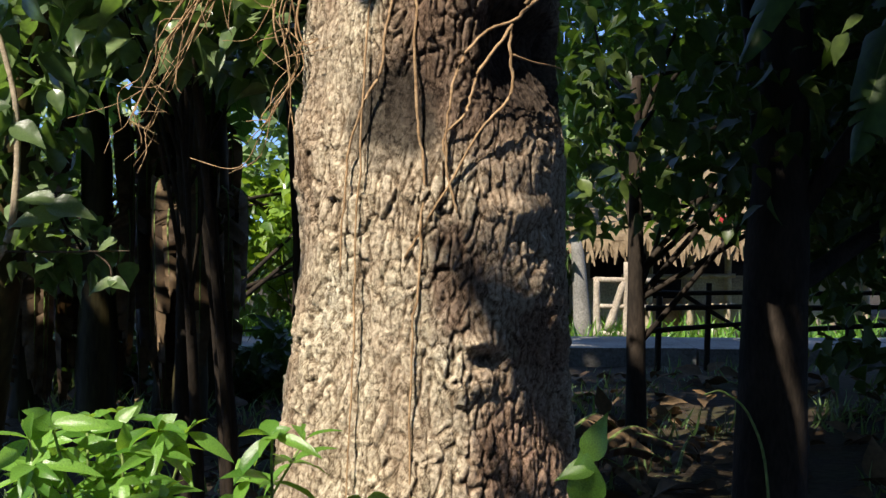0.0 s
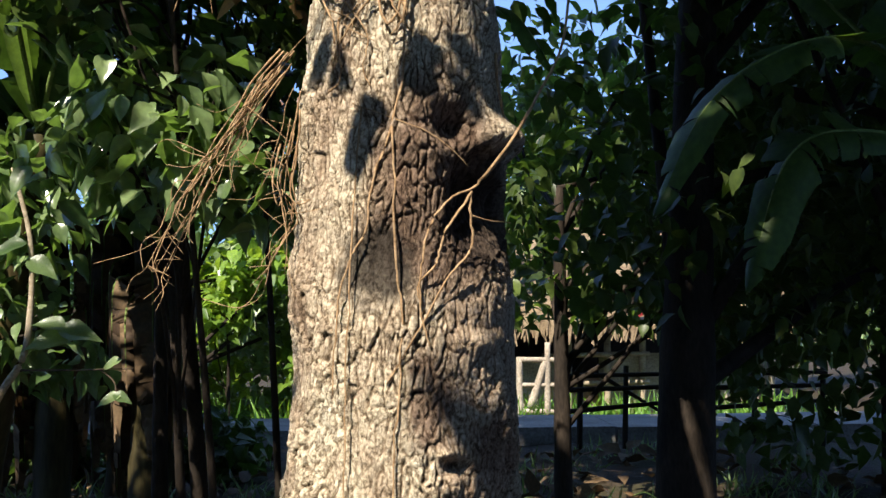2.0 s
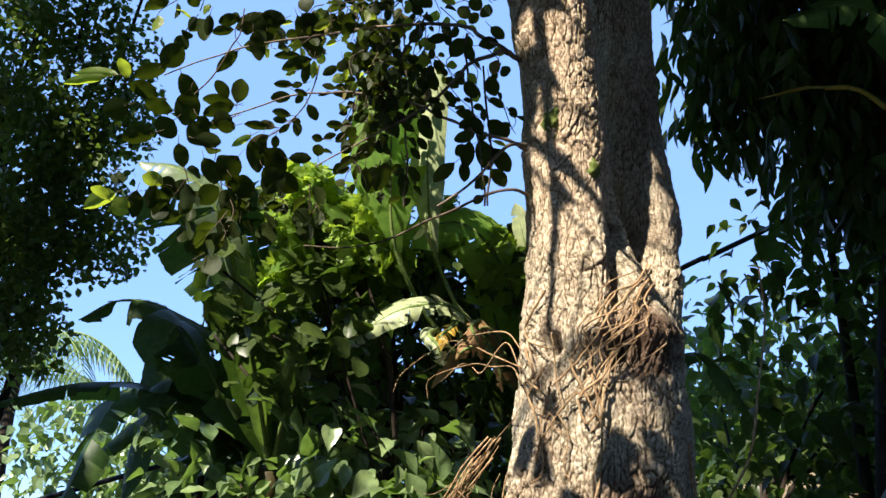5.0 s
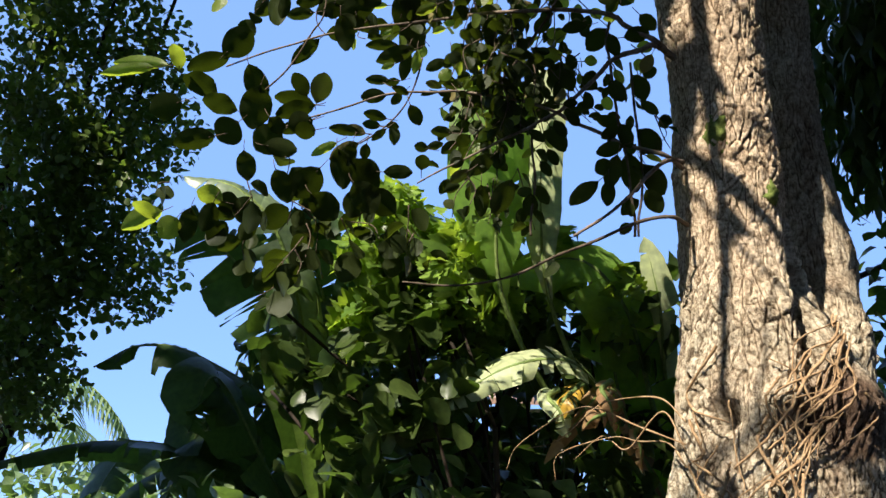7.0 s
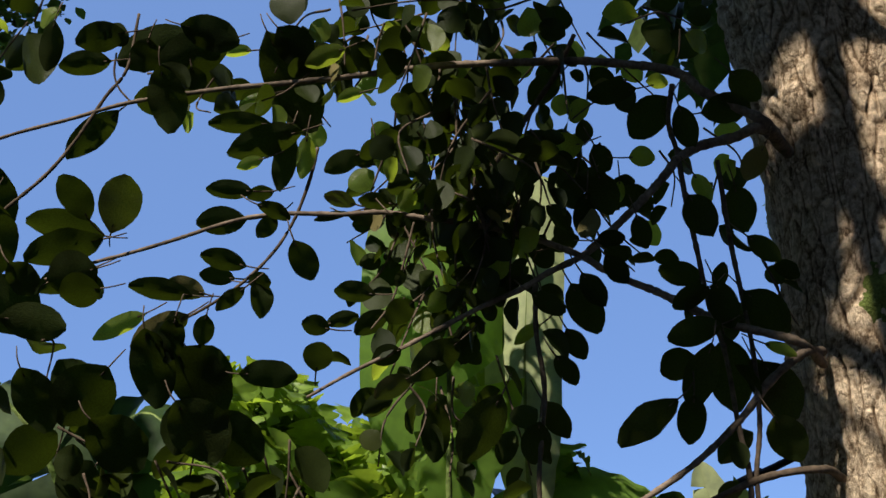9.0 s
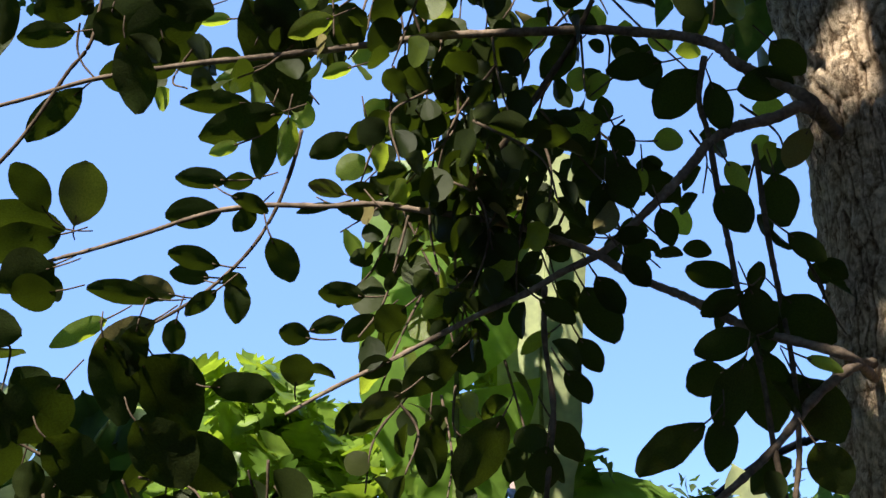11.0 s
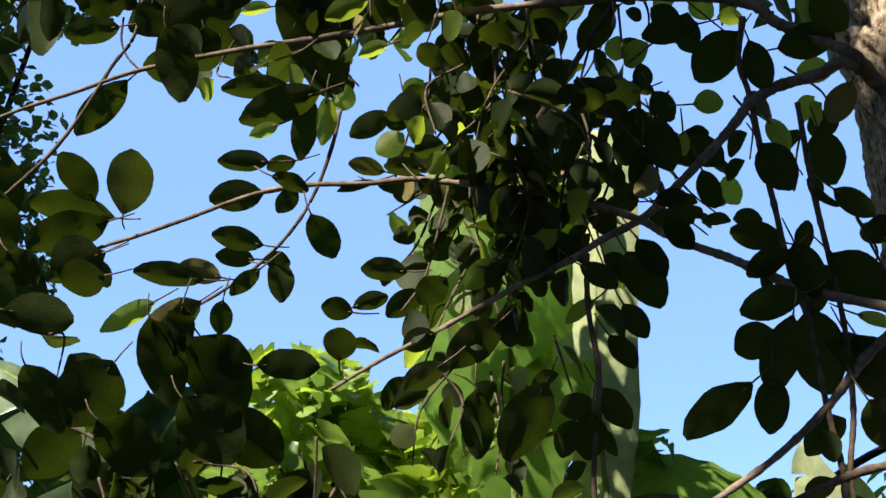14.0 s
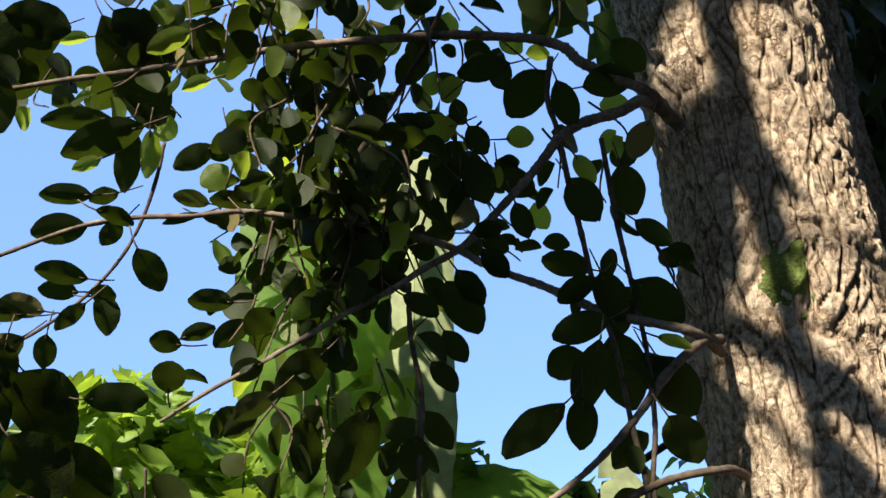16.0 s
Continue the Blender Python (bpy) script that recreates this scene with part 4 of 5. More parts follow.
moss_patch(-0.20, 3.40, 0.045, 0.075, 1)
moss_patch(-0.05, 3.22, 0.03, 0.05, 2)
tangle = thing("root_tangle", (-0.4, 3.3, 2.4), "tangled dry tan aerial roots hanging beside the trunk", "vine roots")
bundle = smooth_line([(-0.33, 3.32, 2.35), (-0.46, 3.30, 2.18), (-0.57, 3.30, 2.01), (-0.68, 3.31, 1.84), (-0.78, 3.32, 1.66), (-0.87, 3.33, 1.51)], 12)
fall = smooth_line([(-0.345, 3.28, 2.20), (-0.37, 3.27, 2.05), (-0.415, 3.26, 1.86), (-0.40, 3.26, 1.72), (-0.47, 3.27, 1.59), (-0.54, 3.28, 1.44)], 12)
for i in range(24):
    # most wander together in one loose slanting bundle, some fall close along the trunk
    way = bundle if i < 16 else fall
    first, last = int(r.integers(0, 24)), int(r.integers(26, len(way)))
    side, over, turn = r.normal(0, 1, 3) * (0.7, 1.2, 0.7), r.normal(0, 1, 3), r.uniform(3, 8)
    line = np.array([way[j] + side * 0.017 + over * 0.014 * math.sin(turn * j / len(way) + i) for j in range(first, max(last, first + 14), 4)])
    line += np.cumsum(r.normal(0, 0.006, line.shape), axis=0)
    tail = line[-1] + (r.normal(-0.03, 0.05), r.normal(0, 0.03), r.normal(-0.03, 0.05))
    line = smooth_line([*line, tail, tail + (r.normal(-0.03, 0.04), 0, r.normal(-0.02, 0.04))], 5)
    root = part("root", (*tube(line, r.uniform(0.0014, 0.0042), 0.0011, 5, 0.25), ROOT), tangle)
    for k in range(i % 2 + 1):
        o = line[r.integers(6, len(line) - 4)]
        t = o + (r.normal(-0.03, 0.09), r.normal(0, 0.04), r.normal(-0.06, 0.07))
        part("side_root", (*tube(smooth_line([o, (o + t) / 2 + r.normal(0, 0.03, 3), t], 6), 0.0015, 0.0008, 5, 0.3), ROOT), root)
for z, reach in ((2.62, 0.9), (2.56, 0.6), (2.68, 0.75), (2.60, 0.5)):
    # roots that reach out from the fork to the banana plants
    way = np.array([(-0.30, 3.2, z - 0.12), (-0.42, 3.36, z - 0.04), (-0.54, 3.48, z), (-0.66, 3.54, z - 0.02), (-0.78, 3.56, z - 0.10), (-0.90, 3.55, z - 0.18)])
    way[1:] = way[0] + (way[1:] - way[0]) * reach + r.normal(0, 0.026, (5, 3))
    part("root", (*tube(smooth_line(way, 8), 0.0028, 0.001, 5, 0.25), ROOT), tangle)

# ---- banana plants ----
UPF = (0, -0.3, 1)
banana_plant((-2.15, 5.3, 0.02), 2.2, 0.09, (
    ([(-1.60, 4.2, 2.9), (-1.82, 4.1, 3.20), (-2.02, 4.0, 3.40)], 0.20, (0.5, -0.9, 0.4), None),
    ([(-1.45, 4.2, 2.8), (-1.52, 4.1, 3.12), (-1.62, 4.0, 3.42)], 0.19, (0.2, -1, 0.3), None),
    ([(-1.48, 4.2, 2.8), (-1.62, 4.05, 3.2), (-1.50, 3.95, 3.38), (-1.32, 3.9, 3.22)], 0.13, (0.3, -0.7, 0.7), None),
    ([(-1.42, 4.2, 2.8), (-1.32, 4.1, 3.22), (-1.08, 4.0, 3.10), (-0.90, 3.95, 2.82)], 0.16, (0.5, -0.6, 0.8), None),
    ([(-1.40, 4.3, 2.5), (-1.15, 4.2, 2.75), (-1.0, 4.2, 2.45)], 0.18, (0.2, -0.9, 0.5), None),
    ([(-1.50, 3.9, 2.8), (-1.58, 3.72, 3.2), (-1.72, 3.66, 3.37), (-1.92, 3.66, 3.42)], 0.10, (0.2, -0.8, 0.6), SHEEN_BLADE),
), "tall banana plant with broad torn dark green leaves", 5, lean=(0.6, -0.75), dead=0)
banana_plant((-2.6, 5.8, 0.02), 2.25, 0.11, (
    ([(-1.92, 5.18, 2.8), (-2.24, 5.0, 3.04), (-2.5, 4.94, 3.09), (-2.72, 4.94, 2.99)], 0.18, UPF, None),
    ([(-2.14, 5.18, 2.61), (-2.68, 5.06, 2.68), (-3.22, 4.94, 2.54)], 0.16, UPF, None),
    ([(-1.9, 4.94, 2.55), (-2.08, 4.7, 2.91), (-2.14, 4.58, 2.67)], 0.24, (0.4, -0.6, 0.8), None),
    ([(-2.02, 5.18, 2.43), (-2.32, 5.06, 2.55), (-2.44, 5.0, 2.07)], 0.2, (-0.3, -0.8, 0.5), None),
    ([(-1.92, 5.18, 2.49), (-2.2, 5.06, 2.79), (-2.32, 5.0, 2.49)], 0.24, (-0.3, -0.8, 0.5), None),
), "banana plant with drooping dark green leaves in shade", 8, lean=(0.75, -0.4), dead=0)
near_banana = banana_plant((-0.22, 4.45, 0.02), 2.3, 0.10, (
    ([(-0.60, 4.0, 2.62), (-0.83, 3.75, 3.0), (-0.86, 3.66, 3.35), (-0.85, 3.66, 3.76)], 0.165, (0.15, -1, 0.15), YOUNG_BLADE),
    # sunlit half of the leaf above, drawn as a pale leaf
    ([(-0.50, 4.0, 2.65), (-0.68, 3.80, 3.0), (-0.72, 3.72, 3.35), (-0.70, 3.70, 3.80)], 0.10, (-0.25, -1, 0.3), LIT_PALE_BLADE),
    ([(-0.40, 4.2, 2.6), (-0.48, 4.0, 2.85), (-0.52, 3.9, 3.16)], 0.13, (-0.2, -1, 0.3), YOUNG_BLADE),
    ([(-0.35, 4.1, 2.75), (-0.44, 3.88, 3.02), (-0.60, 3.80, 3.17), (-0.86, 3.76, 3.10)], 0.15, (0.1, -1, 0.25), YOUNG_BLADE),
    ([(-0.30, 4.1, 2.8), (-0.33, 3.92, 3.05), (-0.38, 3.88, 3.27)], 0.07, (-0.2, -1, 0.3), LIT_PALE_BLADE),
    ([(-0.40, 4.1, 2.6), (-0.50, 3.85, 2.75), (-0.70, 3.8, 2.5)], 0.05, (0.1, -0.9, 0.5), DRY_LEAF),
    ([(0.1, 4.5, 2.6), (0.40, 4.6, 2.75), (0.62, 4.6, 2.45)], 0.12, UPF, None),
), "banana plant close behind the tree with pale torn leaves", 6)
banana_leaf(near_banana, [(-0.45, 4.0, 2.66), (-0.60, 3.7, 2.80), (-0.80, 3.6, 2.775), (-1.03, 3.6, 2.63)], 0.085, (0.1, -0.9, 0.7), LIT_PALE_BLADE, 11, 0.3, 77, "pale torn leaf with ragged edges")
for i, (x, z, across, down, wide, mat) in enumerate(((-0.61, 2.70, -0.05, 0.10, 0.045, YELLOW_LEAF), (-0.52, 2.71, 0.04, 0.13, 0.03, DRY_LEAF), (-0.49, 2.64, -0.09, 0.06, 0.04, DRY_LEAF), (-0.68, 2.68, 0.06, 0.12, 0.05, LIT_PALE_BLADE), (-0.42, 2.58, 0.02, 0.12, 0.025, DRY_LEAF))):
    banana_leaf(near_banana, [(x + 0.03, 3.62, z + 0.03), (x, 3.6, z), (x + across * 0.6, 3.57, z - down * 0.4), (x + across, 3.6, z - down)], wide, (-0.3 + 0.25 * i, -1, 0.4 - 0.2 * i), mat, 9, 0.5, 90 + i, "dry hanging leaf scrap")
for i, (x, y, h, k) in enumerate(((-2.55, 8.2, 2.2, 0.14), (-2.15, 8.6, 2.4, 0.13), (-1.86, 8.0, 2.0, 0.12), (-1.95, 9.1, 2.3, 0.13), (-3.1, 8.4, 2.3, 0.12))):
    q = np.random.default_rng(50 + i)
    leaves = []
    for j in range(7):
        a = q.uniform(0, 6.28)
        o = np.array([math.cos(a), math.sin(a), 0])
        t = np.array([x, y, h])
        leaves.append(([t + o * 0.4 + (0, 0, 0.55), t + o * 0.95 + (0, 0, 0.6), t + o * 1.45 + (0, 0, q.uniform(-0.4, 0.2))], 0.25, (0, -0.2, 1), None))
    banana_plant((x, y, ground_z(x, y)), h, k, leaves, "banana plant with dry leaves hanging round its stem", 60 + i, dead=14)
banana_plant((2.35, 4.3, 0.0), 2.0, 0.10, (
    ([(1.75, 3.8, 2.35), (1.35, 3.55, 2.36), (1.0, 3.5, 2.15), (0.78, 3.45, 1.75)], 0.14, (-0.5, -0.4, 0.8), None),
    ([(1.7, 3.9, 2.1), (1.35, 3.8, 2.0), (1.15, 3.7, 1.5)], 0.15, (-0.6, -0.6, 0.5), None),
    ([(1.75, 4.2, 2.9), (1.45, 4.1, 3.4), (1.05, 4.0, 3.45)], 0.2, (-0.2, -0.7, 0.7), None),
    ([(1.7, 3.9, 3.0), (1.25, 3.6, 3.65), (0.95, 3.5, 3.9), (0.66, 3.45, 3.84)], 0.14, (-0.2, -0.8, 0.6), None),
    ([(1.6, 4.0, 3.1), (1.1, 3.9, 3.66), (0.85, 3.85, 3.72), (0.60, 3.8, 3.66)], 0.03, (0, -0.6, 0.8), YELLOW_LEAF),
    ([(1.6, 4.5, 2.9), (1.2, 4.8, 3.45), (0.90, 5.0, 3.42), (0.78, 5.0, 3.15)], 0.14, (0.2, -0.9, 0.4), None),
), "banana plant in deep shade with large hanging leaves", 7, dead=0)

# ---- trees and shrubs round it ----
OV = blade(OVATE, 4, 1, 0.25, 0.2)
OVF = blade(OVATE, 6, 1, 0.3, 0.25, 0.02)
RD = blade(ROUND, 4, 1, 0.2, 0.2)
OVG = blade(OVATE, 9, 2, 0.3, 0.25, 0.02)
RDF = blade(ROUND, 7, 2, 0.2, 0.2, 0.02)
LOBED = blade((0.03, 0.26, 0.38, 0.20, 0.46, 0.44, 0.22, 0.38, 0.33, 0.14, 0.22, 0.05, 0.0), 25, 1, 0.2, 0.3, 0.03)
OLONG = blade(LANCE, 5, 1, 0.25, 0.4)
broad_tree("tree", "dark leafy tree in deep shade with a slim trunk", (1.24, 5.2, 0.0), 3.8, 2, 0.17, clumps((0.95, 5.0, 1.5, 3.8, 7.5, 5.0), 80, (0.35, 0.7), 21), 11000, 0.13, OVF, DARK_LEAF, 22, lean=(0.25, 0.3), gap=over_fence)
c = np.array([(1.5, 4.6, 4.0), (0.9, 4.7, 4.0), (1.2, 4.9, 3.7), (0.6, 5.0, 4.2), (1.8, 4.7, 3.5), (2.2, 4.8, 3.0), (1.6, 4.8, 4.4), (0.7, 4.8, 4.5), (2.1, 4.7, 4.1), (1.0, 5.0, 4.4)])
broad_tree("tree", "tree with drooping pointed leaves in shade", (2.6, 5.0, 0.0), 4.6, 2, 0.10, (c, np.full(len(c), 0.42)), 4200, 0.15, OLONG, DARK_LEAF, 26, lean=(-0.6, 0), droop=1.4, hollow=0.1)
broad_tree("tree", "slim dark tree with dense foliage", (0.96, 7.4, 0.1), 2.2, 2, 0.07, clumps((0.65, 7.5, 1.5, 3.5, 10.5, 3.4), 50, (0.4, 0.8), 31), 6500, 0.15, OVF, FINE_LEAF, 32, gap=over_fence)
broad_tree("tree", "shrubby tree with broad matt leaves, partly sunlit", (-2.0, 4.9, 0.0), 2.2, 2, 0.04, clumps((-2.5, 4.4, 1.2, -1.5, 5.0, 2.3), 26, (0.12, 0.22), 41), 560, 0.13, OVG, SHRUB_LEAF, 42)
broad_tree("shrub", "dense shrub with broad leaves behind the hanging roots", (-0.95, 4.6, 0.0), 1.7, 2, 0.03, clumps((-1.40, 3.66, 1.84, -0.47, 4.15, 2.42), 40, (0.10, 0.17), 45), 430, 0.14, OVG, SHRUB_LEAF, 46, lean=(0, -0.35), limbs=8, low=0.6)
c, rad = clumps((-1.62, 3.6, 2.42, -0.95, 3.9, 3.05), 32, (0.08, 0.14), 57)
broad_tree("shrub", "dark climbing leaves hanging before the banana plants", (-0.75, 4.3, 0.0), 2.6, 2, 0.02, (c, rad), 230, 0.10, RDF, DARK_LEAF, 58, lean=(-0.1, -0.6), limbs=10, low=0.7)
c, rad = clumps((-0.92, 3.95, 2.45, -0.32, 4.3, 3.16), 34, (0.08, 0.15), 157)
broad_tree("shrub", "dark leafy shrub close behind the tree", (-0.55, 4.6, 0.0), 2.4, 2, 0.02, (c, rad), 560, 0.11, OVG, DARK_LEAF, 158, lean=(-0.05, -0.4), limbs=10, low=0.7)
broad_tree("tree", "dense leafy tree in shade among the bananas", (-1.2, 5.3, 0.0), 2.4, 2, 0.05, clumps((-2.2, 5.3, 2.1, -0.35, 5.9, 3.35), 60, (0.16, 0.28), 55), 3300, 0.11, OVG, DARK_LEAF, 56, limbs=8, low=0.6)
c, rad = clumps((-1.34, 3.75, 2.95, -0.90, 4.1, 3.39), 34, (0.08, 0.13), 51)
c = np.vstack([c, [(-0.64, 3.85, 3.22), (-0.44, 3.85, 3.12), (-0.66, 3.9, 3.10), (-0.45, 3.9, 3.0), (-0.95, 3.5, 3.16), (-1.0, 3.5, 3.06), (-1.25, 3.85, 3.38)]])
broad_tree("tree", "tree with bright lobed leaves against the sky", (-1.0, 5.4, 0.0), 2.6, 2, 0.05, (c, np.r_[rad, 0.06, 0.06, 0.08, 0.08, 0.07, 0.07, 0.08]), 1500, 0.085, LOBED, BRIGHT_LEAF, 52, lean=(0, -1.1), limbs=8, low=0.8)
broad_tree("shrub", "sunlit yellow-green shrub beyond the lane", (-2.2, 14.2, 0.2), 1.4, 2, 0.03, clumps((-3.6, 13.9, 0.7, -1.2, 14.8, 2.4), 34, (0.2, 0.34), 85), 1700, 0.19, OVF, BRIGHT_LEAF, 86, limbs=6)
broad_tree("shrub", "dark undergrowth between banana stems", (-2.4, 9.6, 0.2), 0.9, 2, 0.03, clumps((-4.2, 9.2, 0.2, -1.40, 10.0, 0.55), 30, (0.2, 0.35), 75), 2200, 0.16, OV, DARK_LEAF, 76, limbs=5)
c = [(-3.1, 4.6), (-2.74, 4.55), (-3.1, 4.15), (-2.85, 4.0), (-3.0, 3.75), (-3.1, 3.45), (-2.85, 3.4), (-3.1, 3.1), (-2.98, 2.9), (-2.70, 3.5), (-2.68, 4.2), (-3.4, 3.6), (-3.4, 4.3), (-2.8, 3.8), (-2.8, 5.0), (-2.45, 5.15), (-3.2, 5.0)]
c = np.array([(x, 5.0 + 0.2 * math.sin(9 * x), z) for x, z in c])
broad_tree("tree", "tall tree with fine dense leaflets", (-3.9, 5.6, 0.0), 4.0, 2, 0.12, (c, np.full(len(c), 0.29)), 15000, 0.040, RD, FINE_LEAF, 62, lean=(0.3, 0), hollow=0.1)
broad_tree("tree", "sunlit tree behind the bananas", (-3.0, 13.5, 0.1), 2.0, 2, 0.12, clumps((-8.0, 14.5, 0.6, 0.8, 18.0, 3.2), 90, (0.5, 1.0), 71), 15000, 0.22, OV, SHRUB_LEAF, 72)
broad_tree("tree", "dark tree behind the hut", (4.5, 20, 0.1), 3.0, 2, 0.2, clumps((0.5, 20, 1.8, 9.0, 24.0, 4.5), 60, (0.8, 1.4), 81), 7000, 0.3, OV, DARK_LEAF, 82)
# unseen trees added behind and beside the path block skylight; a gap admits sun
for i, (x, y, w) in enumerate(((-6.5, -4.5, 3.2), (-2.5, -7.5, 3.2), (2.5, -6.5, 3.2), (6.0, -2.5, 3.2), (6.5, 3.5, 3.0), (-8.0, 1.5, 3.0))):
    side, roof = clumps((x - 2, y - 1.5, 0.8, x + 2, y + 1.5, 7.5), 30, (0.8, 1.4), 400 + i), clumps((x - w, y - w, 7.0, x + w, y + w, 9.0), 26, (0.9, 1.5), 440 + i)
    broad_tree("tree", "unseen leafy tree added to block skylight", (x, y, 0), 6.5, 3, 0.18, (np.vstack([side[0], roof[0]]), np.r_[side[1], roof[1]]), 5200, 0.36, OV, DARK_LEAF, 420 + i, group="trees round the clearing", limbs=8, gap=sunny)
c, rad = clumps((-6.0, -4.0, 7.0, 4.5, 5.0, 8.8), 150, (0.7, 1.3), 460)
broad_tree("tree", "unseen tall tree added to shade the clearing", (4.2, 0.5, 0), 6.5, 3, 0.2, (c, rad), 11500, 0.34, OV, DARK_LEAF, 461, group="trees round the clearing", limbs=10, low=0.7, gap=sunny)
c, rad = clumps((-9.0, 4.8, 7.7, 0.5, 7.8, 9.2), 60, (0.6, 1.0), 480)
broad_tree("tree", "unseen tall tree added to shade the lane", (-7.5, 6.5, 0), 7.0, 3, 0.2, (c, rad), 5200, 0.34, OV, DARK_LEAF, 481, group="trees round the clearing", limbs=10, low=0.8, gap=sunny)
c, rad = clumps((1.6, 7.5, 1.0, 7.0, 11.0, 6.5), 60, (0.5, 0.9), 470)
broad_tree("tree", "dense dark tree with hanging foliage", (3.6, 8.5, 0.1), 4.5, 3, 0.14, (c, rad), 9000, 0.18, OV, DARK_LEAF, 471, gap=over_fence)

# ---- crown of the middle tree, above the view ----
c1, r1 = clumps((-0.1, 1.0, 5.0, 4.2, 6.5, 7.0), 70, (0.5, 0.9), 91)
c2, r2 = clumps((-2.6, 0.8, 4.8, -0.35, 2.3, 5.6), 54, (0.2, 0.34), 93)

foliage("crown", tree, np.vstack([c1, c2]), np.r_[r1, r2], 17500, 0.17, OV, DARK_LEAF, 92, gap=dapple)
for i in (0, 5, 9, 14, 70, 76, 82, 88):
    e = np.vstack([c1, c2])[i]
    s = np.array([-0.3, 3.3, 4.3 + 0.1 * (i % 5)])
    part("limb", (*tube(smooth_line([s, (s + e) / 2 + (0, 0, 0.15), e]), 0.05, 0.012, 8, 0.05), BARK), tree)
SPRAY = [mesh_of("leaf", *blade(np.array(OVATE) * 0.9, 8, 2, 0.2, 0.2, 0.01), DARK_LEAF)]
for i, (x, y, z, far) in enumerate(((-0.29, 3.1, 2.36, 2.9), (0.06, 3.05, 2.26, 2.9))):
    # hanging sprays whose shade falls on the bark
    p = np.array([x, y, z]) + np.array(SUN) * far
    leafy_twig(tree, [p + (0.25, 0.3, 0.35), p + (0.08, 0.1, 0.12), p + (-0.02, 0, -0.05)], 0.004, 0.002, SPRAY, 0.05, 0.17, 500 + i, 0.72, face=(0.3, 0.5, -0.7), loose=0.2)
p = np.array([-0.18, 3.06, 2.15]) + np.array(SUN) * 2.6
spray = part("twig", (*tube(smooth_line([p + (0.3, 0.4, 0.45), p + (0.08, 0.1, 0.2), p]), 0.005, 0.003, 6), TWIG), tree)
ob = new("leaf", mesh_of("leaf", *blade(np.array(OVATE) * 0.95, 10, 2, 0.1, 0.05, 0.01), DARK_LEAF))
ob.parent = spray
ob.matrix_basis = Matrix(frames_of(p, (0.02, 0, -1), (0, -1, 0), 0.34)[0].tolist())

for i, (p, q, far, thick, gap) in enumerate((((-0.25, 3.1, 3.40), (0.0, 3.1, 3.15), 2.3, 0.022, 9.0), ((-0.30, 3.1, 3.62), (-0.265, 3.1, 3.0), 2.0, 0.024, 9.0), ((-0.26, 3.1, 3.27), (0.02, 3.1, 2.86), 2.0, 0.008, 9.0))):
    # thin boughs whose shade slants over the upper trunk
    p, q = np.array(p) + np.array(SUN) * far, np.array(q) + np.array(SUN) * (far + 0.25)
    d = (p - q) * 1.0
    leafy_twig(tree, [p + d * 0.9 + (0, 0.05, 0.05), p, (p + q) / 2 + (0.01, 0, 0.015), q, q - d * 0.5], thick, thick * 0.5, SPRAY, gap, 0.11, 540 + i, 0.35, face=(0.3, 0.5, -0.7), loose=0.3, name="bough", end=0.8)

# ---- low plants ----
LN = blade(LANCE, 9, 2, 0.35, 0.35, 0.01)


def bush(base, stems, height, spread, leaf_len, label, seed, shape, mat, leaves=17):
    r = np.random.default_rng(seed)
    t = thing("shrub", base, label, "shrub", "low shrubs")
    me = mesh_of("leaf", *shape, mat)
    for i in range(stems):
        b = np.array(base) + (r.normal(0, 0.05), r.normal(0, 0.05), 0)
        tip = b + (r.normal(0, spread), r.normal(0, spread * 0.6), height * r.uniform(0.78, 1.05))
        line = smooth_line([b, (b + tip) / 2 + r.normal(0, 0.03, 3), tip], 8)
        st = part("stem", (*tube(line, 0.006, 0.003, 6), GREEN_STEM), t)
        for j in range(leaves):
            u = 1 - 0.45 * r.random() ** 2.0 if j > 3 else (1.0 if j < 3 else r.uniform(0.3, 0.7))
            p = line[int(round(u * (len(line) - 1)))]
            a = j * 2.4 + r.uniform(-0.5, 0.5)
            d = np.array([math.cos(a), math.sin(a), r.uniform(0.3, 1.3) if j < 3 else r.uniform(-0.7, 0.6)])
            ob = new("leaf", me)
            ob.parent = st
            ob.matrix_basis = Matrix(frames_of(p, d, np.array([0, -0.35, 1]) + r.normal(0, 0.42, 3), leaf_len * (r.uniform(0.35, 0.7) if j < 3 else r.uniform(0.6, 1.2)), leaf_len * r.uniform(0.65, 1.2))[0].tolist())
    return t


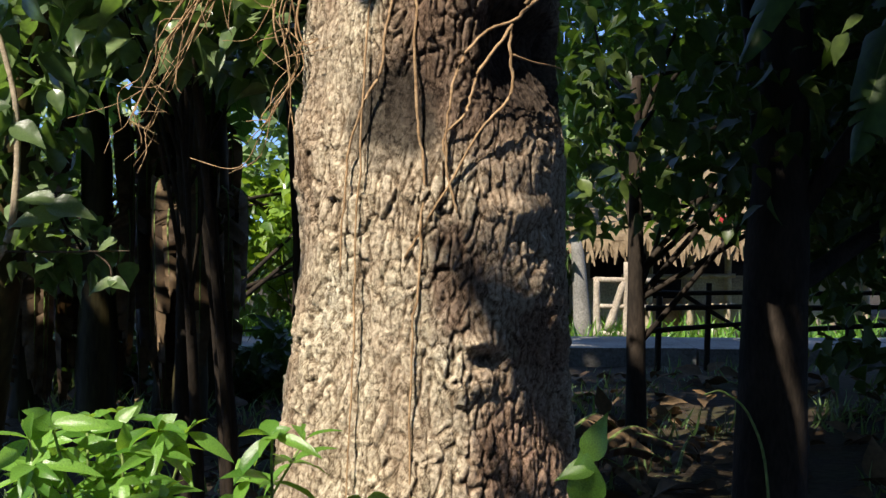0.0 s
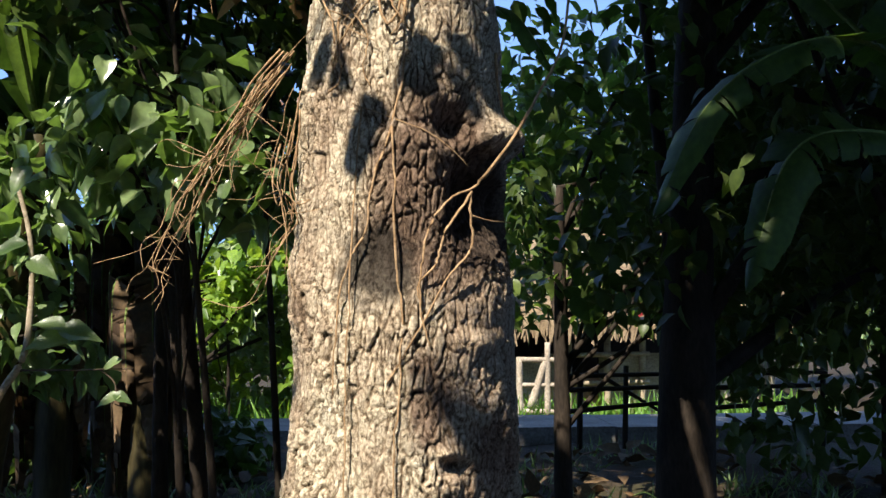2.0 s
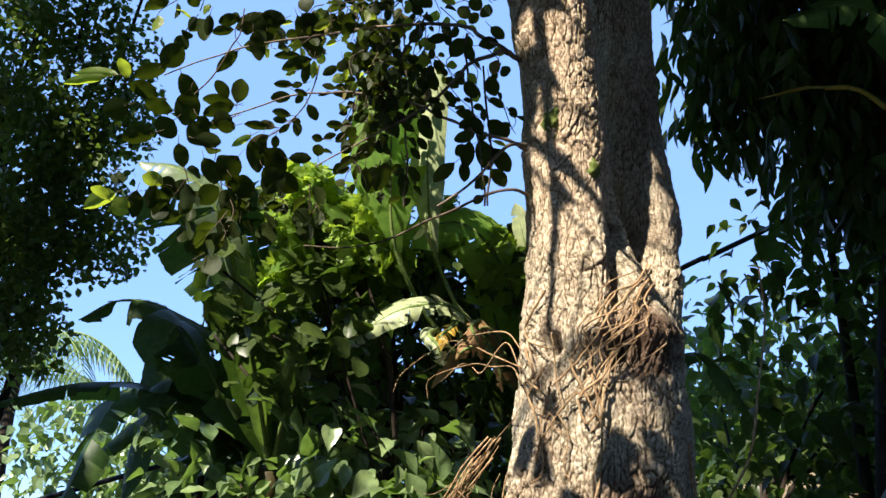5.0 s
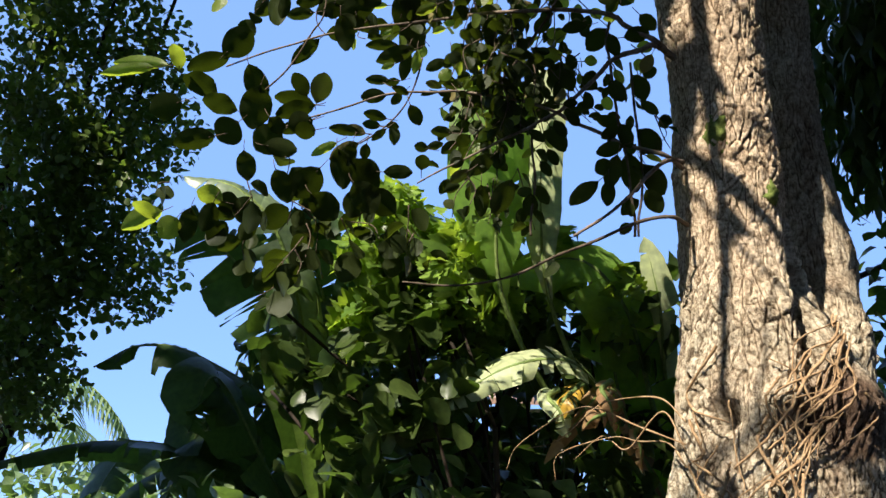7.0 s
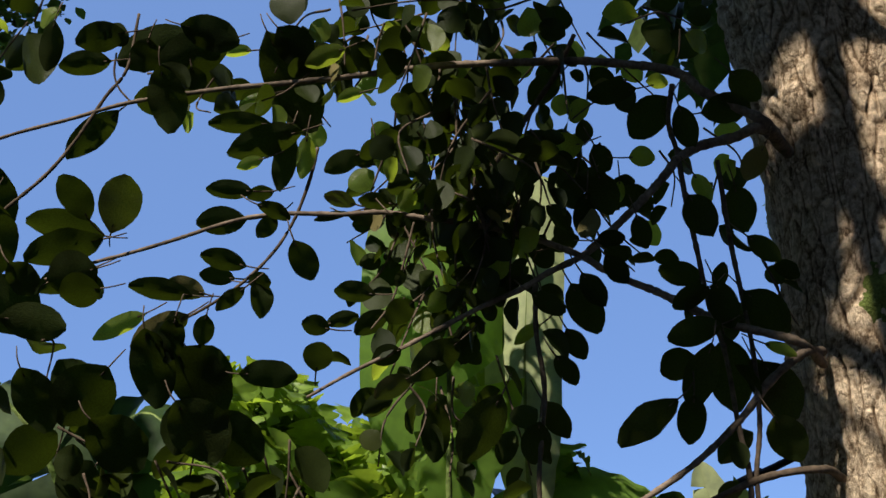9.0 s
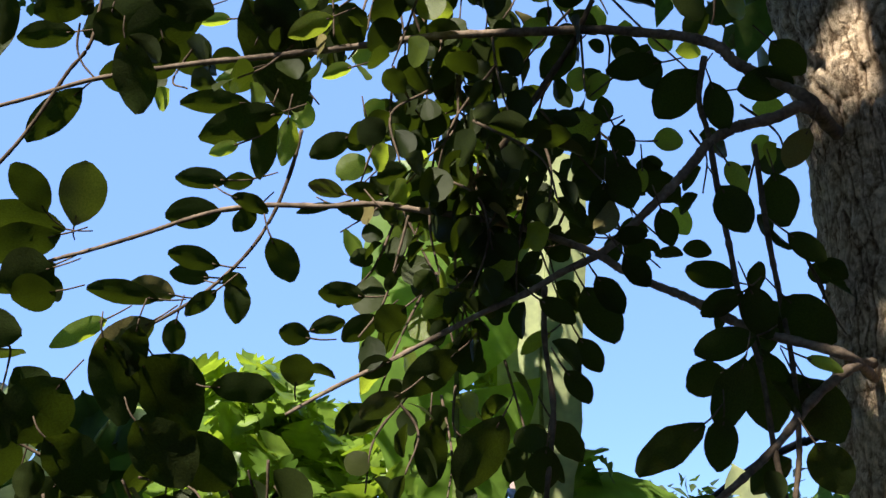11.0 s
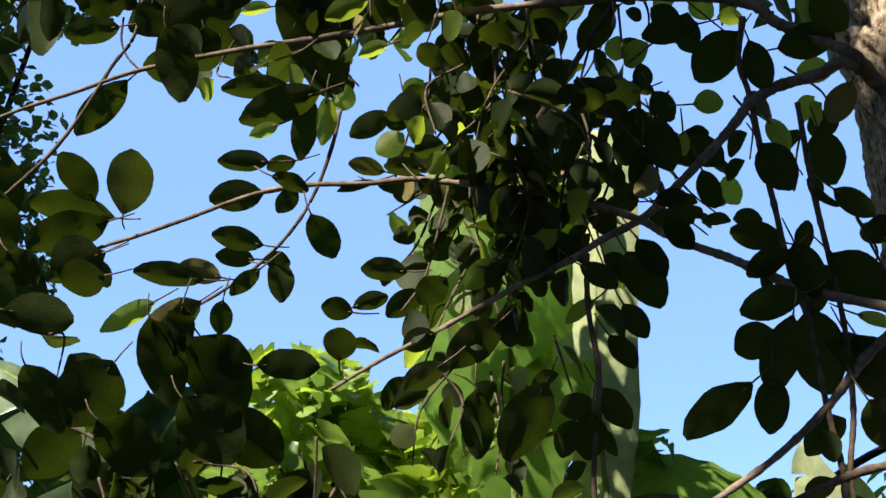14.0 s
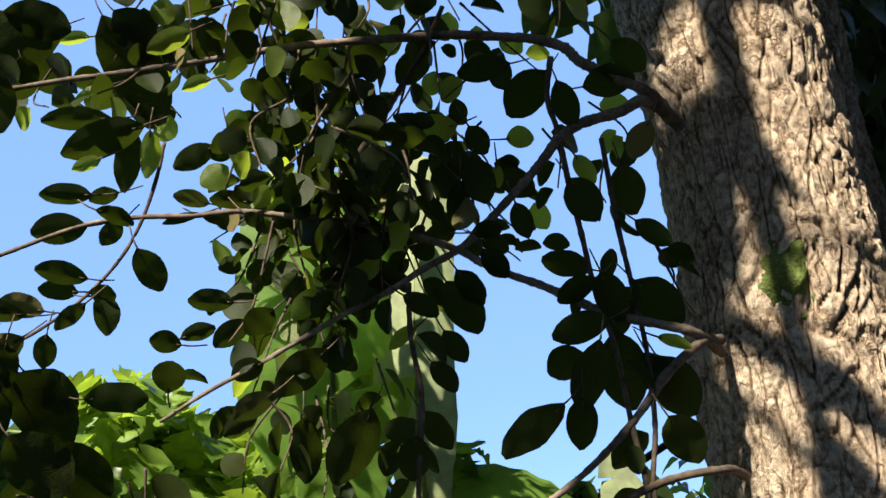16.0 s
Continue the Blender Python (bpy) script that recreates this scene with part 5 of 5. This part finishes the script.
bush((-0.66, 2.8, 0.0), 16, 0.84, 0.11, 0.125, "bright green shrub with long pointed leaves", 301, LN, BUSH_LEAF)
bush((-0.86, 3.0, 0.0), 10, 0.84, 0.09, 0.12, "bright green shrub with long pointed leaves", 302, LN, BUSH_LEAF)
bush((-0.56, 2.65, 0.0), 5, 0.74, 0.05, 0.12, "bright green shrub with long pointed leaves", 304, LN, BUSH_LEAF)
for base, rows in (((0.34, 2.75, 0.0), ((0.33, 0.80, 0.15, 0.9, 0.11), (0.33, 0.70, -0.2, 1.0, 0.14), (0.36, 0.66, 0.8, 0.6, 0.10), (0.34, 0.79, -0.8, -0.1, 0.09), (0.35, 0.62, 0.9, 0.0, 0.10))), ((-0.14, 2.62, 0.0), ((-0.14, 0.735, 0.9, 0.05, 0.08), (-0.14, 0.735, -0.9, 0.2, 0.05), (-0.13, 0.73, 0.3, -0.3, 0.06)))):
    s = thing("seedling", base, "small seedling with bright leaves at the tree's foot", "seedling", "seedlings")
    st = part("stem", (*tube(smooth_line([base, (base[0] + 0.01, base[1], 0.4), (rows[0][0], base[1], rows[0][1])]), 0.004, 0.002, 6), GREEN_STEM), s)
    me = mesh_of("leaf", *blade(OVATE, 9, 2, 0.3, 0.3, 0.01), BUSH_LEAF)
    for x, z, dx, dz, size in rows:
        ob = new("leaf", me)
        ob.parent = st
        ob.matrix_basis = Matrix(frames_of((x, base[1], z), (dx, -0.2, dz), (-0.3, -0.7, 0.6), size)[0].tolist())
for pts in ([(0.70, 2.7, 0.3), (0.69, 2.7, 0.75), (0.655, 2.7, 0.90), (0.60, 2.7, 0.955), (0.56, 2.7, 0.95)],):
    s = thing("seedling", pts[0], "thin green seedling with a nodding tip", "seedling")
    part("stem", (*tube(smooth_line([(0.70, 2.7, 0.0)] + pts), 0.004, 0.002, 6), GREEN_STEM), s)
    for k in range(3):
        part("bud", mesh_of("bud", *strewn(LN, frames_of((0.565 + 0.01 * k, 2.7, 0.95), (-1, 0.2 * k, 0.4 - 0.5 * k), (0, -1, 0.3), 0.03)), DRY_LEAF), s)

twig = tagged(new("dry_twig", mesh_of("dry_twig", *tube(smooth_line([(0.20, 3.02, 1.83), (0.283, 2.98, 1.938), (0.36, 2.97, 2.07), (0.428, 2.98, 2.206), (0.46, 3.0, 2.40), (0.49, 3.0, 2.62), (0.48, 3.02, 2.8)]), 0.006, 0.003, 6, 0.1), ROOT)), "thin dry pale twig rising from the trunk's knot", "twig")

sapling = thing("sapling", (-1.9, 4.05, 0.0), "pale leaning sapling with a thin side twig and broad leaves", "sapling")
stem = part("stem", (*tube(smooth_line([(-2.1, 4.1, -0.05), (-1.8, 4.05, 0.6), (-1.62, 4.0, 0.99), (-1.51, 4.0, 1.18), (-1.425, 4.0, 1.34), (-1.41, 4.0, 1.7), (-1.48, 4.0, 2.0)]), 0.022, 0.008, 8, 0.08), BAMBOO), sapling)
twig_line = smooth_line([(-1.47, 4.0, 1.255), (-1.25, 3.98, 1.254), (-1.03, 3.97, 1.257)])
part("side_twig", (*tube(twig_line, 0.005, 0.003, 6, 0.1), TWIG), stem)
part("side_twig", (*tube(smooth_line([(-1.15, 3.98, 1.255), (-1.10, 3.98, 1.21), (-1.09, 3.97, 1.16)]), 0.004, 0.002, 6, 0.1), TWIG), stem)
broad = mesh_of("leaf", *blade(np.array(OVATE) * 1.05, 9, 2, 0.3, 0.2, 0.02), SHRUB_LEAF)
for at, way, size in (((-1.24, 3.97, 1.37), (-1, -0.1, -0.08), 0.20), ((-1.30, 3.96, 1.40), (1, -0.1, -0.12), 0.17), ((-1.27, 3.97, 1.41), (-1, -0.1, 0.22), 0.13), ((-1.07, 3.97, 1.29), (-1, 0, -0.4), 0.09), ((-1.07, 3.96, 1.16), (-1, -0.1, -0.3), 0.10), ((-1.10, 3.96, 1.165), (1, -0.1, -0.35), 0.08), ((-1.62, 3.98, 1.30), (0.3, -0.1, -1), 0.12), ((-1.42, 3.98, 1.72), (-1, -0.2, -0.3), 0.15), ((-1.42, 3.98, 1.66), (1, -0.2, -0.5), 0.14)):
    ob = new("leaf", broad)
    ob.parent = stem
    ob.matrix_basis = Matrix(frames_of(at, way, (-0.2, -0.6, 0.75), size)[0].tolist())

# grass and litter
r = np.random.default_rng(77)
k = 9000
p = np.c_[r.uniform(-4.5, 4.0, k), r.uniform(3.2, 11.0, k), np.zeros(k)]
p[:, 2] = [ground_z(x, y) - 0.02 for x, y, _ in p]
keep = np.array([noise.noise(Vector((x * 0.9, y * 0.9, 5))) > 0.05 for x, y, _ in p])
p = p[keep]
GR = blade((0.05, 0.05, 0.04, 0.025, 0.0), 4, 1, 0.2, 0.5)
m = frames_of(p, np.c_[r.normal(0, 0.5, len(p)), r.normal(0, 0.5, len(p)), np.ones(len(p))], unit(len(p), r), r.uniform(0.06, 0.2, len(p)))
tagged(new("grass", big_mesh("grass", *strewn(GR, m), SHRUB_LEAF)), "low weeds and grass on dark soil", "grass", kind="stuff")
k = 5200
p = np.c_[r.uniform(-4.0, 5.0, k), r.uniform(12.0, 19.0, k), np.zeros(k)]
p = p[(p[:, 1] > 13.3)]
p[:, 2] = [ground_z(x, y) - 0.02 for x, y, _ in p]
m = frames_of(p, np.c_[r.normal(0, 0.4, len(p)), r.normal(0, 0.4, len(p)), np.ones(len(p))], unit(len(p), r), r.uniform(0.12, 0.4, len(p)))
tagged(new("grass", big_mesh("grass", *strewn(GR, m), BUSH_LEAF)), "sunlit grass beyond the lane", "grass", kind="stuff")
k = 900
p = np.c_[r.uniform(-3.5, 3.5, k), r.uniform(3.5, 10.5, k), np.zeros(k)]
p[:, 2] = [ground_z(x, y) + 0.02 + 0.06 * r.random() for x, y, _ in p]
m = frames_of(p, unit(k, r) * (1, 1, 0.35), np.c_[r.normal(0, 0.4, k), r.normal(0, 0.4, k), np.ones(k)], r.uniform(0.08, 0.24, k))
tagged(new("leaf_litter", big_mesh("leaf_litter", *strewn(OVF, m), DEAD_LEAF)), "dry brown fallen leaves", "leaf litter", kind="stuff")
heap = thing("leaf_heap", (0.85, 6.2, 0.1), "heap of dry brown banana leaves", "leaf heap")
for i in range(9):
    a = r.uniform(0, 6.28)
    s = np.array([0.85 + r.normal(0, 0.18), 6.2 + r.normal(0, 0.15), 0.12 + 0.03 * i])
    o = np.array([math.cos(a), math.sin(a), 0]) * 0.3
    banana_leaf(heap, [s - o, s + (0, 0, 0.10), s + o + (0, 0, -0.04)], 0.08, (0, 0, 1), DEAD_LEAF, 5, 0.5, 900 + i)

# ---- lane, hut and fences in the distance ----
def box(lo, hi):
    (a, b, c), (d, e, f) = lo, hi
    v = [(a, b, c), (d, b, c), (d, e, c), (a, e, c), (a, b, f), (d, b, f), (d, e, f), (a, e, f)]
    return np.array(v, float), [(3, 2, 1, 0), (4, 5, 6, 7), (0, 1, 5, 4), (1, 2, 6, 5), (2, 3, 7, 6), (3, 0, 4, 7)]


def pole(a, b, r0, r1=None):
    a, b = np.array(a, float), np.array(b, float)
    return tube([a + (b - a) * u for u in np.linspace(0, 1, 7)], r0, r1 or r0 * 0.85, 8, 0.06)


lane = []
for i in range(16):
    lane.append(box((-16 + 2 * i + 0.012, 11.5, -0.1), (-14 + 2 * i - 0.012, 13.2, 0.40 + 0.004 * (i % 3))))
road = tagged(new("road", mesh_of("road", *merge(lane), CONCRETE, False)), "raised grey concrete lane in slabs, mostly shaded", "road", kind="structure")
hut = thing("hut", (2.3, 17.0, 0.2), "low hut with a stained half wall under a thatched roof", "hut")
part("wall", (*box((1.25, 16.0, 0.1), (2.05, 16.12, 0.98)), PLASTER, False), hut, "stained pale half wall")
part("wall", (*box((2.05, 16.03, 0.1), (2.55, 16.15, 0.72)), RUST, False), hut, "low rusty sheet wall")
part("wall", (*box((2.55, 16.0, 0.1), (4.9, 16.12, 1.02)), PLASTER, False), hut, "stained pale half wall")
# near-black bark tone stands in for the shade inside the hut
part("wall", (*box((1.2, 18.6, 0.1), (4.9, 18.75, 2.2)), DARK_BARK, False), hut, "back wall, interior shade put into its dark colour")
part("wall", (*box((1.25, 16.12, 0.1), (1.37, 18.6, 1.9)), PLASTER, False), hut)
for x in (1.2, 2.1, 2.62, 3.1, 4.85):
    part("post", (*pole((x, 15.9, 0.1), (x + 0.02, 15.9, 1.5), 0.05), BAMBOO), hut)
for z in (1.0, 0.62):
    part("rail", (*pole((1.75, 15.86, z), (3.2, 15.86, z + 0.02), 0.035), BAMBOO), hut)
rv, rf = box((0.85, 15.4, 0), (5.2, 19.0, 0.14))
rv[:, 2] += 1.33 + 0.42 * (rv[:, 1] - 15.4)
part("roof", (rv, rf, THATCH, False), hut, "brown palm thatch")
q = np.random.default_rng(8)
k = 900
p = np.c_[q.uniform(0.8, 5.25, k), np.full(k, 15.42) + q.uniform(-0.03, 0.5, k), np.zeros(k)]
p[:, 2] = 1.50 + 0.42 * (p[:, 1] - 15.4)
part("thatch_fringe", big_mesh("thatch_fringe", *strewn(blade((0.06, 0.07, 0.05, 0.02), 4, 1, 0.1, 0.2), frames_of(p, np.c_[q.normal(0, 0.25, k), np.full(k, -0.6), np.full(k, -0.7)], np.tile((0, -0.6, 0.8), (k, 1)), q.uniform(0.2, 0.42, k))), THATCH), hut, "ragged palm thatch edge", "stuff")
gate = thing("gate", (1.5, 14.5, 0.2), "whitewashed wooden gate with a cross brace", "gate")
for a, b, k in (((1.32, 0.25), (1.32, 1.02), 0.045), ((1.66, 0.25), (1.67, 1.2), 0.04), ((1.80, 0.25), (1.80, 1.04), 0.045), ((1.30, 0.99), (1.95, 0.98), 0.035), ((1.32, 0.68), (1.9, 0.67), 0.03), ((1.34, 0.36), (1.9, 0.34), 0.035), ((1.45, 0.40), (1.64, 0.97), 0.05)):
    part("bar", (*pole((a[0], 14.5, a[1]), (b[0], 14.5, b[1]), k), PLASTER), gate)
# bamboo in the dark bark tone, its shade painted into the colour
fence = thing("fence", (2.2, 11.0, 0.2), "dark weathered bamboo rail fence, shade put into its colour", "fence")
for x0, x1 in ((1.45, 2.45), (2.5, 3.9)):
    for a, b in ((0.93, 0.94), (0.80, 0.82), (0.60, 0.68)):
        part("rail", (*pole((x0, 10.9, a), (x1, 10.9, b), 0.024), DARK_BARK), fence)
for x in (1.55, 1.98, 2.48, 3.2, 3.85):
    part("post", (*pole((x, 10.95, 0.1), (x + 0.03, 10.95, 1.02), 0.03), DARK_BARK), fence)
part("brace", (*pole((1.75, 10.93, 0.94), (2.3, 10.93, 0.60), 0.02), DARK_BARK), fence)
post = tagged(new("wooden_post", mesh_of("wooden_post", *tube([(1.20, 14.8, 0.0), (1.18, 14.8, 0.4), (1.15, 14.8, 0.9), (1.12, 14.8, 1.3), (1.09, 14.8, 1.52)], 0.15, 0.055, 10, 0.08), CONCRETE)), "pale weathered tapering post beside the gate", "post")
cloth = tagged(new("cloth", mesh_of("cloth", *blade((0.1, 0.3, 0.35, 0.3, 0.32), 9, 3, 0.3, 0.1, 0.05), RED)), "red cloth hung on the hut's eave", "cloth")
cloth.matrix_world = Matrix(frames_of((2.9, 15.3, 1.78), (0.35, 0, -1), (0, -1, 0), 0.28)[0].tolist())
house = thing("house", (-1.4, 19.5, 0.2), "far house with a pale gable and brown tin roof", "house")
part("wall", (*box((-1.75, 18.6, 0.1), (-0.9, 21.0, 4.8)), PLASTER, False), house)
rv, rf = box((-2.3, 18.2, 4.8), (-0.5, 21.4, 4.9))
rv[:, 2] += 0.22 * (rv[:, 1] - 18.2)
part("roof", (rv, rf, RUST, False), house)
cable = tagged(new("power_cable", mesh_of("power_cable", *tube(smooth_line([(-8, 8.4, 1.2), (-1.17, 8.0, 3.07), (0.54, 8, 3.9), (1.26, 8, 4.23), (7, 8, 7.0)]), 0.020, 0.020, 8), CABLE)), "thick black overhead cable", "cable")

# ---- far trees along the horizon, and a palm ----
q = np.random.default_rng(31)
far = []
for i in range(60):
    a = -1.25 + 2.5 * i / 59
    d = q.uniform(48, 62)
    far.append((d * math.sin(a), d * math.cos(a), q.uniform(0.5, 2.2)))
far = np.array(far)
woods = thing("far_woods", (0, 50, 0), "belt of distant green trees on the horizon", "woods", kind="stuff")
foliage("crown", woods, far, np.c_[np.full(60, 3.2), np.full(60, 2.0), q.uniform(1.2, 2.4, 60)], 16000, 0.7, OV, SHRUB_LEAF, 33, label="")
palm = thing("palm", (-9.6, 17.0, 0.2), "distant coconut palm with drooping fronds", "palm")
part("trunk", (*tube(smooth_line([(-9.6, 17, 0), (-9.5, 17, 2.2), (-9.3, 17, 4.4)]), 0.14, 0.09, 9, 0.05), DARK_BARK), palm)
for i in range(13):
    a, e = 2.4 * i, q.uniform(-0.1, 0.9)
    o = np.array([math.cos(a), math.sin(a), 0])
    s = np.array([-9.3, 17, 4.4])
    line = smooth_line([s, s + o * 0.8 + (0, 0, 0.7 * e), s + o * 1.6 + (0, 0, 0.6 * e - 0.3), s + o * 2.1 + (0, 0, 0.3 * e - 1.0)], 10)
    frond = part("frond", (*tube(line, 0.025, 0.0038, 5), GREEN_STEM), palm)
    k = np.repeat(np.arange(3, len(line)), 2)
    way = np.where(np.arange(len(k)) % 2, 1, -1)[:, None]
    side = np.cross(np.gradient(line, axis=0)[k], (0, 0, 1))
    side /= np.linalg.norm(side, axis=1)[:, None] + 1e-9
    part("leaflet_fringe", big_mesh("leaflet_fringe", *strewn(blade((0.03, 0.04, 0.02, 0), 4, 1, 0.2, 0.3), frames_of(line[k], side * way + np.gradient(line, axis=0)[k] * 3 + (0, 0, -0.5), np.tile((0, 0, 1), (len(k), 1)), 0.55)), SHRUB_LEAF), frond, kind="stuff")
